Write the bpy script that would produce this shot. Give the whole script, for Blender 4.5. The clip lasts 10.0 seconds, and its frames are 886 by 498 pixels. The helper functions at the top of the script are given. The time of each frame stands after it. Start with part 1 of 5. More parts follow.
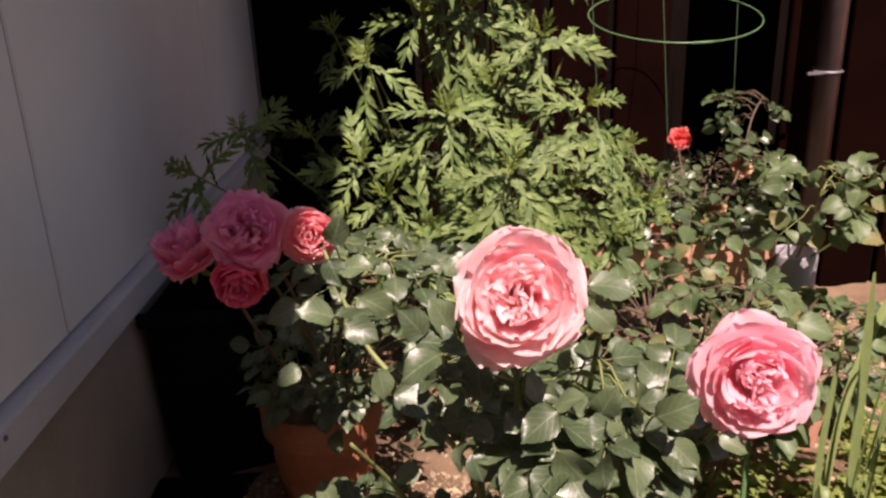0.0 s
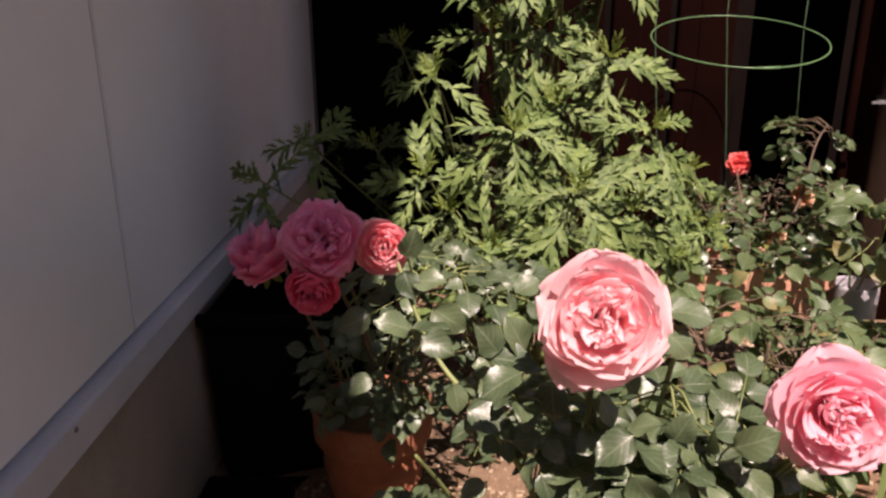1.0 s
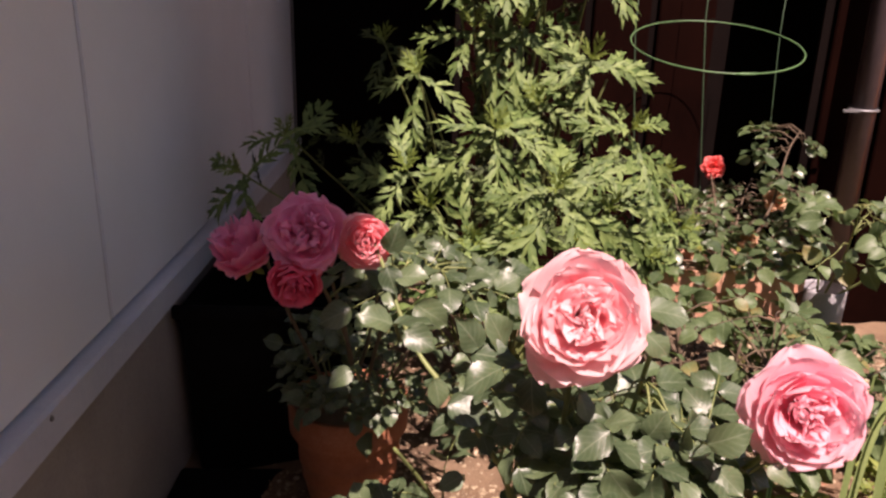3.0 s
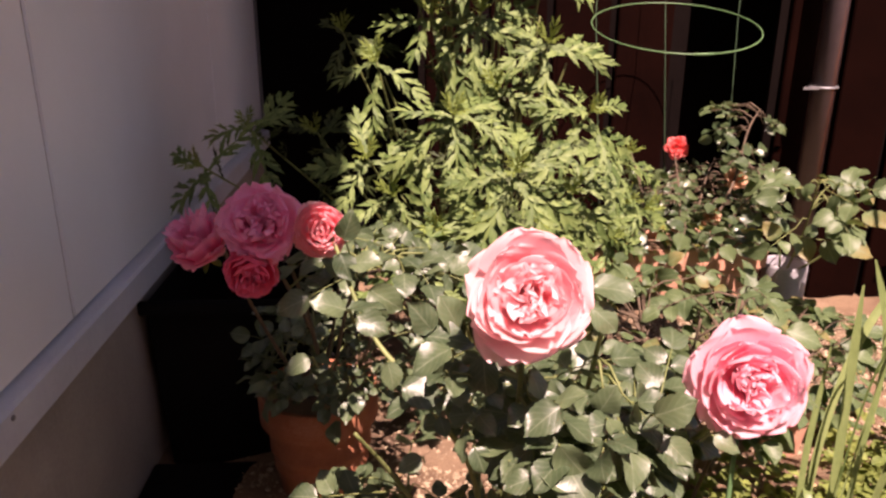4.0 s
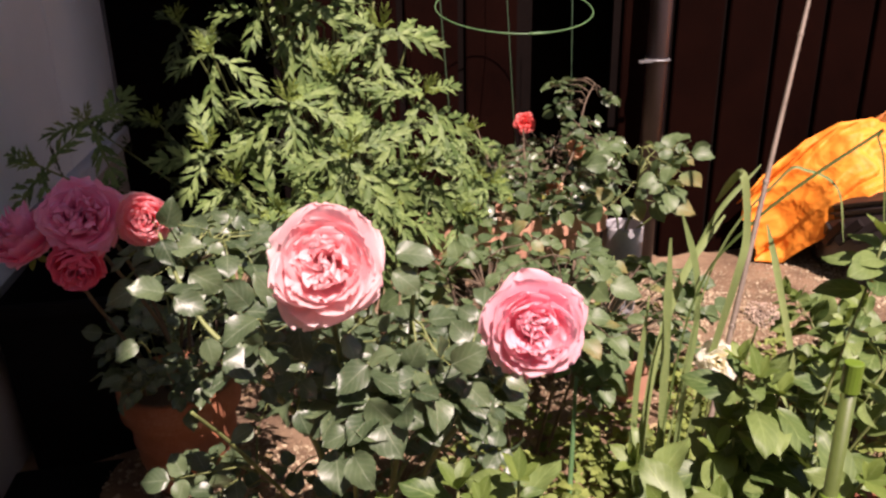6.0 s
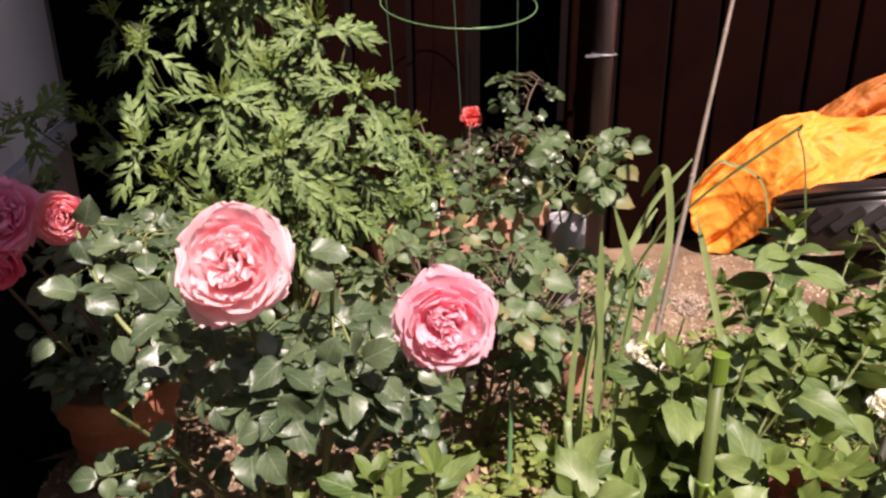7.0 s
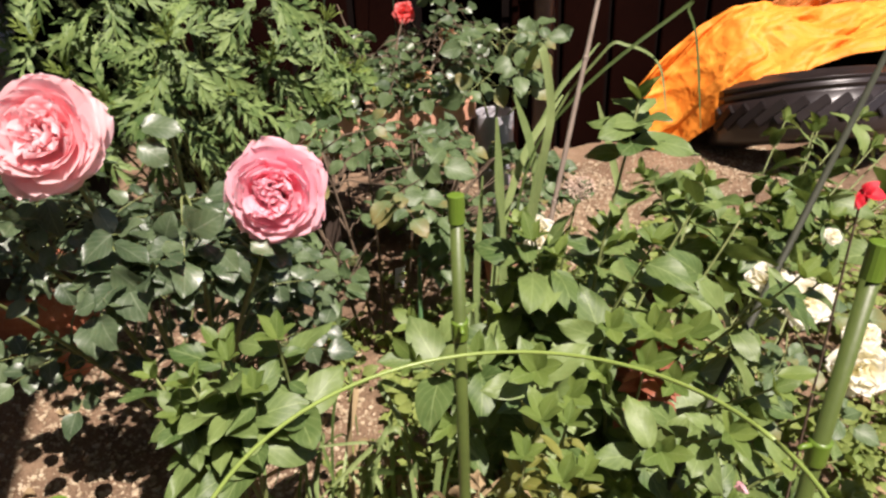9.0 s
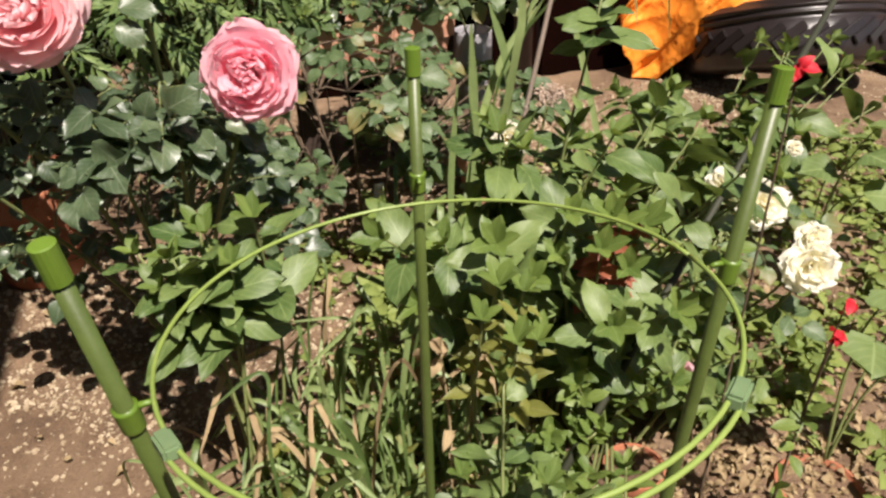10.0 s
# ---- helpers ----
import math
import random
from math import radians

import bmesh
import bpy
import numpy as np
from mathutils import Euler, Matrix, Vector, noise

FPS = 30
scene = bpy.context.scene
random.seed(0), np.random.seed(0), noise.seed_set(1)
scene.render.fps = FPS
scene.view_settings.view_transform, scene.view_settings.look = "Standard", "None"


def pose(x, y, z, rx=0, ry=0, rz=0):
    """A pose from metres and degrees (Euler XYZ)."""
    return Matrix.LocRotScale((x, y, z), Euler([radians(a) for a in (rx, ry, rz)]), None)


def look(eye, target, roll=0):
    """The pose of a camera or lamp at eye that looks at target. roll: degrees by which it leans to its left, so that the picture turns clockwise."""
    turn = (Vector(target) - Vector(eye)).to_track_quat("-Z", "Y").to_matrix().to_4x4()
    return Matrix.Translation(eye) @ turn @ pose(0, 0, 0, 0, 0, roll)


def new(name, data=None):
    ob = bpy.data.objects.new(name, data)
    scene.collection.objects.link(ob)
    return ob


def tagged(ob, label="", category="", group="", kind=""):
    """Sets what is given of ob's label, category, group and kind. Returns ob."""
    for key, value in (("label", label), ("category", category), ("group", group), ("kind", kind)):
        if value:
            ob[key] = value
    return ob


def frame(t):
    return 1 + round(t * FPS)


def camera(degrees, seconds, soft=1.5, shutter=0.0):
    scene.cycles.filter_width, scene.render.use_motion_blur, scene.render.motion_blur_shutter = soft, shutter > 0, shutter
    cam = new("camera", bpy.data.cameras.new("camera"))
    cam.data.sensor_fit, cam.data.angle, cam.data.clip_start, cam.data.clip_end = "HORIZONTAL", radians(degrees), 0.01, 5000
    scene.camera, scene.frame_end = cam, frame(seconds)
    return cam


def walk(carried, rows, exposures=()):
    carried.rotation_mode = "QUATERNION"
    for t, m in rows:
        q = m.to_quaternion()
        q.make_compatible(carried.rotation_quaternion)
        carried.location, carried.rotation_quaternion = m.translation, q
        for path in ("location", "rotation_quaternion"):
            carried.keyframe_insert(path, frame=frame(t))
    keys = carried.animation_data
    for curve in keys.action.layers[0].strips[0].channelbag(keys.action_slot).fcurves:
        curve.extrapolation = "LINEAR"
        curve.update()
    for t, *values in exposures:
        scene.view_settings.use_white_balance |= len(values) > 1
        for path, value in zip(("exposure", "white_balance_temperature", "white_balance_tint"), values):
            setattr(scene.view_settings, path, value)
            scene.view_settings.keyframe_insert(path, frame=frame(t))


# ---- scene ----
cam = camera(60.4, 10.0, soft=2.5)
PATH = [
    (0, (-0.002, -0.03, 0.927), (0.068, 1.86, 0.278), -2.1),
    (0.5, (-0.012, -0.037, 0.934), (-0.019, 1.863, 0.308), -2.4),
    (1, (-0.042, -0.035, 0.935), (-0.064, 1.867, 0.316), -0.3),
    (1.5, (-0.064, -0.025, 0.935), (-0.126, 1.866, 0.288), 1.2),
    (2, (-0.065, -0.029, 0.937), (-0.083, 1.869, 0.308), 2.1),
    (2.5, (-0.059, -0.038, 0.938), (-0.032, 1.862, 0.314), 2.0),
    (4, (-0.023, -0.053, 0.935), (0.075, 1.835, 0.283), 0.2),
    (4.5, (0.004, -0.066, 0.931), (0.182, 1.813, 0.269), -0.6),
    (5, (0.027, -0.087, 0.936), (0.282, 1.781, 0.269), -0.9),
    (5.5, (0.042, -0.101, 0.934), (0.344, 1.751, 0.242), -1.4),
    (6.8, (0.097, -0.141, 0.954), (0.531, 1.688, 0.269), -0.6),
    (7, (0.11, -0.141, 0.948), (0.549, 1.677, 0.237), -0.7),
    (7.5, (0.138, -0.144, 0.941), (0.6, 1.66, 0.211), -0.8),
    (8, (0.178, -0.158, 0.934), (0.623, 1.639, 0.176), -1.2),
    (8.5, (0.241, -0.19, 0.925), (0.66, 1.579, 0.091), -3.1),
    (9, (0.268, -0.211, 0.906), (0.678, 1.522, -0.004), -2.2),
    (9.5, (0.262, -0.258, 0.903), (0.709, 1.455, -0.027), -1.2),
    (10, (0.27, -0.286, 0.866), (0.693, 1.372, -0.17), -1.2),
]
EXPOSURES = [(0, 0.93, 7350, 35), (2.6, 0.91, 7250, 35), (3.8, 1.36, 7800, 46), (5.0, 1.36, 7750, 46), (5.6, 1.07, 7400, 38), (7.0, 1.04, 6900, 31), (8.5, 1.0, 6800, 24), (10.0, 0.84, 6800, 16)]
walk(cam, [(t, look(eye, target, roll)) for t, eye, target, roll in PATH], EXPOSURES)

# ---- light ----
SUN = Vector((0.14, -0.58, 1.0)).normalized()
world = bpy.data.worlds.new("sky")
scene.world = world
world.use_nodes = True
wt = world.node_tree
sky = wt.nodes.new("ShaderNodeTexSky")
sky.sky_type, sky.sun_disc = "NISHITA", False
sky.sun_elevation = math.asin(SUN.z)
sky.sun_rotation = math.atan2(SUN.x, SUN.y)
wt.links.new(sky.outputs[0], wt.nodes["Background"].inputs[0])
wt.nodes["Background"].inputs[1].default_value = 0.049
lamp = bpy.data.lights.new("sun", "SUN")
lamp.energy, lamp.angle, lamp.color = 5.0, radians(0.5), (1.0, 0.95, 0.87)
sun = new("sun", lamp)
sun.matrix_world = look(SUN * 8, (0, 0, 0))


# ---- materials ----
def nodes_of(name):
    m = bpy.data.materials.new(name)
    m.use_nodes = True
    return m, m.node_tree, m.node_tree.nodes["Principled BSDF"]


def ramp(nt, fac, stops):
    r = nt.nodes.new("ShaderNodeValToRGB")
    while len(r.color_ramp.elements) < len(stops):
        r.color_ramp.elements.new(0.5)
    for e, (p, c) in zip(r.color_ramp.elements, stops):
        e.position, e.color = p, (*c, 1)
    nt.links.new(fac, r.inputs[0])
    return r.outputs[0]


def tex(nt, kind, scale, detail=4.0, vec=None, rough=0.6):
    n = nt.nodes.new(kind)
    n.inputs["Scale"].default_value = scale
    if kind == "ShaderNodeTexNoise":
        n.inputs["Detail"].default_value = detail
        n.inputs["Roughness"].default_value = rough
    nt.links.new(vec or coord(nt), n.inputs["Vector"])
    return n.outputs[0]


def coord(nt, which="Object"):
    n = nt.nodes.new("ShaderNodeTexCoord")
    return n.outputs[which]


def world_pos(nt):
    return nt.nodes.new("ShaderNodeNewGeometry").outputs["Position"]


def mixc(nt, fac, a, b, mode="MIX"):
    n = nt.nodes.new("ShaderNodeMix")
    n.data_type, n.blend_type = "RGBA", mode
    for i, v in ((0, fac), (6, a), (7, b)):
        if isinstance(v, (int, float)):
            n.inputs[i].default_value = v
        elif isinstance(v, tuple):
            n.inputs[i].default_value = (*v, 1)
        else:
            nt.links.new(v, n.inputs[i])
    return n.outputs[2]


def calc(nt, op, a, b=0.0):
    n = nt.nodes.new("ShaderNodeMath")
    n.operation = op
    for i, v in ((0, a), (1, b)):
        if isinstance(v, (int, float)):
            n.inputs[i].default_value = v
        else:
            nt.links.new(v, n.inputs[i])
    return n.outputs[0]


def bump(nt, bsdf, height, strength, dist=0.002):
    b = nt.nodes.new("ShaderNodeBump")
    b.inputs["Strength"].default_value, b.inputs["Distance"].default_value = strength, dist
    nt.links.new(height, b.inputs["Height"])
    nt.links.new(b.outputs[0], bsdf.inputs["Normal"])
    return b.outputs[0]


def rough_mat(name, stops, scale, rough=0.8, fine=80.0, relief=0.4, dist=0.002, metal=0.0, spec=0.5, where="world"):
    """A weathered surface: stains at a large scale, grain at a fine one."""
    m, nt, b = nodes_of(name)
    v = world_pos(nt) if where == "world" else coord(nt)
    big, small = tex(nt, "ShaderNodeTexNoise", scale, 5, v), tex(nt, "ShaderNodeTexNoise", fine, 6, v, 0.7)
    both = calc(nt, "ADD", calc(nt, "MULTIPLY", big, 0.65), calc(nt, "MULTIPLY", small, 0.35))
    nt.links.new(ramp(nt, both, stops), b.inputs["Base Color"])
    b.inputs["Roughness"].default_value, b.inputs["Metallic"].default_value = rough, metal
    b.inputs["Specular IOR Level"].default_value = spec
    bump(nt, b, small, relief, dist)
    return m


def leaf_mat(name, dark, light, vein, rough=0.45, through_light=0.3, glow=(0.25, 0.4, 0.05), spec=0.5, vary=0.5, tipc=None, veins=0.7, dull=0.6):
    """A leaf with a paler midrib and side veins laid out on its own length and width, light shining through it."""
    m, nt, b = nodes_of(name)
    uv = coord(nt, "UV")
    s = nt.nodes.new("ShaderNodeSeparateXYZ")
    nt.links.new(uv, s.inputs[0])
    across = calc(nt, "ABSOLUTE", calc(nt, "SUBTRACT", s.outputs[0], 0.5))
    mid = calc(nt, "LESS_THAN", across, 0.022)
    wave = calc(nt, "SINE", calc(nt, "MULTIPLY", calc(nt, "SUBTRACT", s.outputs[1], calc(nt, "MULTIPLY", across, 0.9)), 34.0))
    side = calc(nt, "POWER", calc(nt, "MULTIPLY", calc(nt, "ADD", wave, 1.0), 0.5), 9.0)
    lines = calc(nt, "MAXIMUM", mid, calc(nt, "MULTIPLY", side, 0.45))
    info = nt.nodes.new("ShaderNodeObjectInfo").outputs["Random"]
    isle = nt.nodes.new("ShaderNodeNewGeometry").outputs["Random Per Island"]
    pick = calc(nt, "FRACT", calc(nt, "ADD", info, isle))
    mot = tex(nt, "ShaderNodeTexNoise", 55.0, 4, world_pos(nt))
    f = calc(nt, "ADD", calc(nt, "MULTIPLY", pick, vary), calc(nt, "MULTIPLY", mot, 1 - vary))
    col = ramp(nt, f, [(0.2, dark), (0.8, light)])
    if tipc:
        col = mixc(nt, calc(nt, "MULTIPLY", calc(nt, "GREATER_THAN", pick, 0.86), calc(nt, "MINIMUM", s.outputs[1], 0.8)), col, tipc)
    col = mixc(nt, calc(nt, "MULTIPLY", lines, veins), col, vein)
    nt.links.new(col, b.inputs["Base Color"])
    b.inputs["Roughness"].default_value = rough
    b.inputs["Specular IOR Level"].default_value = spec
    h = calc(nt, "ADD", calc(nt, "MULTIPLY", lines, -0.25), calc(nt, "MULTIPLY", mot, dull))
    nrm = bump(nt, b, h, 0.5, 0.0012)
    tr = nt.nodes.new("ShaderNodeBsdfTranslucent")
    nt.links.new(mixc(nt, 0.55, col, glow), tr.inputs[0])
    nt.links.new(nrm, tr.inputs["Normal"])
    mx = nt.nodes.new("ShaderNodeMixShader")
    mx.inputs[0].default_value = through_light
    nt.links.new(b.outputs[0], mx.inputs[1])
    nt.links.new(tr.outputs[0], mx.inputs[2])
    nt.links.new(mx.outputs[0], nt.nodes["Material Output"].inputs[0])
    return m


def petal_mat(name, base, edge, root, glow, through_light=0.35):
    """A petal: deeper at its root, paler towards the edge, fine lengthwise veins."""
    m, nt, b = nodes_of(name)
    s = nt.nodes.new("ShaderNodeSeparateXYZ")
    nt.links.new(coord(nt, "UV"), s.inputs[0])
    mp = nt.nodes.new("ShaderNodeMapping")
    mp.inputs["Scale"].default_value = (26, 2.0, 1)
    nt.links.new(coord(nt, "UV"), mp.inputs[0])
    vn = tex(nt, "ShaderNodeTexNoise", 1.0, 3, mp.outputs[0])
    f = calc(nt, "ADD", s.outputs[1], calc(nt, "MULTIPLY", calc(nt, "SUBTRACT", vn, 0.5), 0.5))
    col = ramp(nt, f, [(0.05, root), (0.5, base), (0.97, edge)])
    info = nt.nodes.new("ShaderNodeObjectInfo").outputs["Random"]
    col = mixc(nt, calc(nt, "MULTIPLY", info, 0.25), col, edge)
    nt.links.new(col, b.inputs["Base Color"])
    b.inputs["Roughness"].default_value = 0.55
    b.inputs["Specular IOR Level"].default_value = 0.3
    nrm = bump(nt, b, vn, 0.25, 0.0008)
    tr = nt.nodes.new("ShaderNodeBsdfTranslucent")
    nt.links.new(mixc(nt, 0.5, col, glow), tr.inputs[0])
    nt.links.new(nrm, tr.inputs["Normal"])
    mx = nt.nodes.new("ShaderNodeMixShader")
    mx.inputs[0].default_value = through_light
    nt.links.new(b.outputs[0], mx.inputs[1])
    nt.links.new(tr.outputs[0], mx.inputs[2])
    nt.links.new(mx.outputs[0], nt.nodes["Material Output"].inputs[0])
    return m


SIDING = rough_mat("white_siding", [(0.3, (0.71, 0.75, 0.775)), (0.7, (0.81, 0.85, 0.87))], 3.0, 0.75, 260, 0.35, 0.001)
SEALANT = rough_mat("grey_sealant", [(0.3, (0.12, 0.12, 0.13)), (0.7, (0.2, 0.2, 0.2))], 8, 0.7)
FLASHING = rough_mat("pale_metal", [(0.3, (0.55, 0.58, 0.63)), (0.7, (0.72, 0.74, 0.78))], 6, 0.45, 90, 0.1, 0.001, 0.15)
CONCRETE = rough_mat("grey_render", [(0.3, (0.3, 0.26, 0.22)), (0.7, (0.47, 0.42, 0.35))], 4, 0.92, 120, 0.6, 0.002)
# brown taken almost to black, so part of the sheet wall's shade is painted
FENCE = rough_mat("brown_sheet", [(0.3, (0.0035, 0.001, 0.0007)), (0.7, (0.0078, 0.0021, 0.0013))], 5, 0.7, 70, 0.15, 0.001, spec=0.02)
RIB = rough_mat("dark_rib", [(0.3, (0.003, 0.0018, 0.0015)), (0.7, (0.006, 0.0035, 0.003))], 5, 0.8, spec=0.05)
PIPE = rough_mat("brown_pipe", [(0.3, (0.042, 0.029, 0.032)), (0.7, (0.072, 0.052, 0.058))], 9, 0.36, 120, 0.1, 0.0008)
STEEL = rough_mat("galvanised_steel", [(0.3, (0.2, 0.2, 0.21)), (0.7, (0.34, 0.34, 0.35))], 20, 0.6, 90, 0.1, 0.0005, 0.8)
SOIL = rough_mat("sandy_soil", [(0.3, (0.08, 0.046, 0.028)), (0.45, (0.18, 0.11, 0.063)), (0.6, (0.29, 0.19, 0.115)), (0.75, (0.42, 0.3, 0.2))], 6, 0.95, 240, 1.0, 0.008)
PEBBLE = rough_mat("pale_gravel", [(0.3, (0.15, 0.1, 0.06)), (0.5, (0.34, 0.265, 0.17)), (0.75, (0.58, 0.5, 0.38))], 60, 0.85, 300, 0.5, 0.001)
TERRA = rough_mat("terracotta", [(0.3, (0.25, 0.08, 0.04)), (0.55, (0.36, 0.13, 0.066)), (0.78, (0.5, 0.25, 0.16))], 11, 0.88, 160, 0.5, 0.0015)
TERRA_PALE = rough_mat("dusty_terracotta", [(0.3, (0.45, 0.2, 0.13)), (0.55, (0.58, 0.3, 0.2)), (0.78, (0.66, 0.42, 0.32))], 11, 0.9, 160, 0.5, 0.0015)
GREY_POT = rough_mat("grey_plastic_pot", [(0.3, (0.26, 0.25, 0.27)), (0.7, (0.36, 0.35, 0.37))], 14, 0.55, 90, 0.15, 0.0006)
WHITE_TAG = rough_mat("white_plastic", [(0.3, (0.75, 0.76, 0.78)), (0.7, (0.86, 0.86, 0.87))], 14, 0.5, 90, 0.1, 0.0004)
BARK = rough_mat("green_cane", [(0.3, (0.09, 0.12, 0.035)), (0.7, (0.22, 0.25, 0.09))], 30, 0.6, 160, 0.4, 0.0008)
WOODY = rough_mat("woody_stem", [(0.3, (0.06, 0.04, 0.025)), (0.7, (0.16, 0.11, 0.07))], 30, 0.8, 160, 0.6, 0.001)
BAMBOO = rough_mat("old_bamboo", [(0.3, (0.13, 0.1, 0.075)), (0.7, (0.25, 0.2, 0.16))], 25, 0.55, 200, 0.3, 0.0006)
STAKE = rough_mat("green_coated_steel", [(0.3, (0.055, 0.08, 0.018)), (0.7, (0.085, 0.122, 0.028))], 30, 0.42, 220, 0.25, 0.0006)
STAKE_CAP = rough_mat("green_cap", [(0.3, (0.08, 0.145, 0.014)), (0.7, (0.12, 0.2, 0.026))], 40, 0.4, 200, 0.15, 0.0004)
HOOP = rough_mat("light_green_hoop", [(0.3, (0.16, 0.23, 0.05)), (0.7, (0.23, 0.31, 0.075))], 40, 0.38, 200, 0.1, 0.0004)
LEG_GREEN = rough_mat("dark_green_wire", [(0.3, (0.02, 0.05, 0.025)), (0.7, (0.04, 0.085, 0.04))], 40, 0.5, 200, 0.1, 0.0004)
SLEEVE = rough_mat("sleeve_plastic", [(0.3, (0.1, 0.16, 0.075)), (0.7, (0.15, 0.22, 0.11))], 40, 0.4, 200, 0.1, 0.0004)
HOOP_DARK = rough_mat("trellis_wire", [(0.3, (0.06, 0.14, 0.06)), (0.7, (0.12, 0.24, 0.1))], 40, 0.4, 200, 0.1, 0.0004)
DARK_STAKE = rough_mat("dark_stake", [(0.3, (0.016, 0.019, 0.009)), (0.7, (0.03, 0.033, 0.016))], 30, 0.7, 200, 0.2, 0.0005)


def fabric_mat(name, dark, light):
    """Crumpled sheeting: fine creases that run between flat facets."""
    m, nt, b = nodes_of(name)
    v = world_pos(nt)
    stain = tex(nt, "ShaderNodeTexNoise", 7.0, 5, v)
    warp = nt.nodes.new("ShaderNodeVectorMath")
    warp.operation = "MULTIPLY_ADD"
    wob = nt.nodes.new("ShaderNodeTexNoise")
    wob.inputs["Scale"].default_value = 9.0
    nt.links.new(v, wob.inputs["Vector"])
    nt.links.new(wob.outputs["Color"], warp.inputs[0])
    warp.inputs[1].default_value = (0.09, 0.09, 0.09)
    nt.links.new(v, warp.inputs[2])
    total = None
    for scale, amount in ((11.0, 0.6), (24.0, 0.4), (60.0, 0.12)):
        vo = nt.nodes.new("ShaderNodeTexVoronoi")
        vo.feature = "F1"
        vo.inputs["Scale"].default_value = scale
        nt.links.new(warp.outputs[0], vo.inputs["Vector"])
        part_ = calc(nt, "MULTIPLY", vo.outputs["Distance"], amount)
        total = part_ if total is None else calc(nt, "ADD", total, part_)
    nt.links.new(ramp(nt, stain, [(0.3, dark), (0.7, light)]), b.inputs["Base Color"])
    b.inputs["Roughness"].default_value = 0.62
    b.inputs["Specular IOR Level"].default_value = 0.3
    bump(nt, b, total, 0.4, 0.03)
    return m


TARP = fabric_mat("orange_sheet", (0.72, 0.19, 0.016), (0.84, 0.29, 0.035))
BLACK_PLASTIC = rough_mat("black_rubber", [(0.3, (0.012, 0.009, 0.009)), (0.7, (0.026, 0.019, 0.018))], 9, 0.32, 90, 0.3, 0.001)
TREAD = rough_mat("worn_tread", [(0.3, (0.014, 0.011, 0.011)), (0.7, (0.028, 0.022, 0.021))], 9, 0.28, 90, 0.3, 0.001)
TARP_RUSTY = fabric_mat("rusty_sheet", (0.28, 0.08, 0.013), (0.42, 0.14, 0.024))
# near-black for the added pieces that stand in for shade by the house
SHADE_BLACK = rough_mat("shade_black", [(0.3, (0.004, 0.0035, 0.0035)), (0.7, (0.008, 0.007, 0.0065))], 9, 0.7, 90, 0.3, 0.001, spec=0.1)
DARK_WOOD = rough_mat("dark_wood", [(0.3, (0.025, 0.015, 0.01)), (0.7, (0.06, 0.038, 0.026))], 12, 0.8, 130, 0.6, 0.001)
STONE = rough_mat("pale_block", [(0.3, (0.36, 0.26, 0.2)), (0.7, (0.55, 0.43, 0.34))], 12, 0.9, 130, 0.7, 0.002)

ROSE_LEAF = leaf_mat("rose_leaf", (0.026, 0.05, 0.022), (0.09, 0.13, 0.06), (0.18, 0.22, 0.14), 0.42, 0.1, (0.2, 0.3, 0.04), 0.72, veins=0.5, dull=1.1)
ROSE_LEAF_MATT = leaf_mat("rose_leaf_matt", (0.045, 0.08, 0.032), (0.11, 0.16, 0.065), (0.17, 0.23, 0.12), 0.5, 0.18, (0.22, 0.36, 0.07), 0.45, tipc=(0.2, 0.15, 0.05))
MINI_LEAF = leaf_mat("mini_rose_leaf", (0.03, 0.055, 0.024), (0.085, 0.125, 0.05), (0.14, 0.18, 0.1), 0.34, 0.15, (0.15, 0.27, 0.05), 0.7, veins=0.3)
MUGWORT = leaf_mat("mugwort_leaf", (0.04, 0.085, 0.02), (0.168, 0.24, 0.075), (0.22, 0.29, 0.1), 0.58, 0.1, (0.28, 0.4, 0.07), 0.35, veins=0.3)
# darker copy of the mugwort leaf, with the crown's inner shade in its colour
MUG_SHADED = leaf_mat("mugwort_shaded", (0.012, 0.024, 0.006), (0.06, 0.09, 0.026), (0.06, 0.08, 0.03), 0.6, 0.06, (0.15, 0.22, 0.04), 0.3)
MUG_YOUNG = leaf_mat("mugwort_young", (0.1, 0.16, 0.03), (0.2, 0.27, 0.06), (0.3, 0.35, 0.14), 0.6, 0.25, (0.38, 0.44, 0.08), 0.3)
SAGE = leaf_mat("oval_leaf", (0.04, 0.08, 0.02), (0.155, 0.215, 0.066), (0.22, 0.29, 0.11), 0.5, 0.15, (0.3, 0.4, 0.06), 0.45, veins=0.5, dull=1.0)
SAGE_YOUNG = leaf_mat("young_oval_leaf", (0.07, 0.12, 0.025), (0.16, 0.225, 0.05), (0.24, 0.31, 0.11), 0.5, 0.25, (0.33, 0.43, 0.06), 0.4, veins=0.5)
BLADE = leaf_mat("strap_leaf", (0.13, 0.19, 0.065), (0.25, 0.32, 0.125), (0.2, 0.27, 0.1), 0.45, 0.22, (0.35, 0.45, 0.06), 0.45, veins=0.15)
BLADE_DARK = leaf_mat("grassy_leaf", (0.05, 0.09, 0.025), (0.13, 0.19, 0.055), (0.16, 0.22, 0.08), 0.45, 0.2, (0.3, 0.42, 0.06), 0.45, veins=0.15)
DRY = leaf_mat("dry_leaf", (0.22, 0.15, 0.08), (0.42, 0.32, 0.18), (0.3, 0.22, 0.12), 0.8, 0.2, (0.4, 0.28, 0.1), 0.3)
WEED = leaf_mat("weed_leaf", (0.085, 0.13, 0.03), (0.22, 0.27, 0.07), (0.26, 0.31, 0.1), 0.6, 0.25, (0.4, 0.45, 0.06), 0.3)
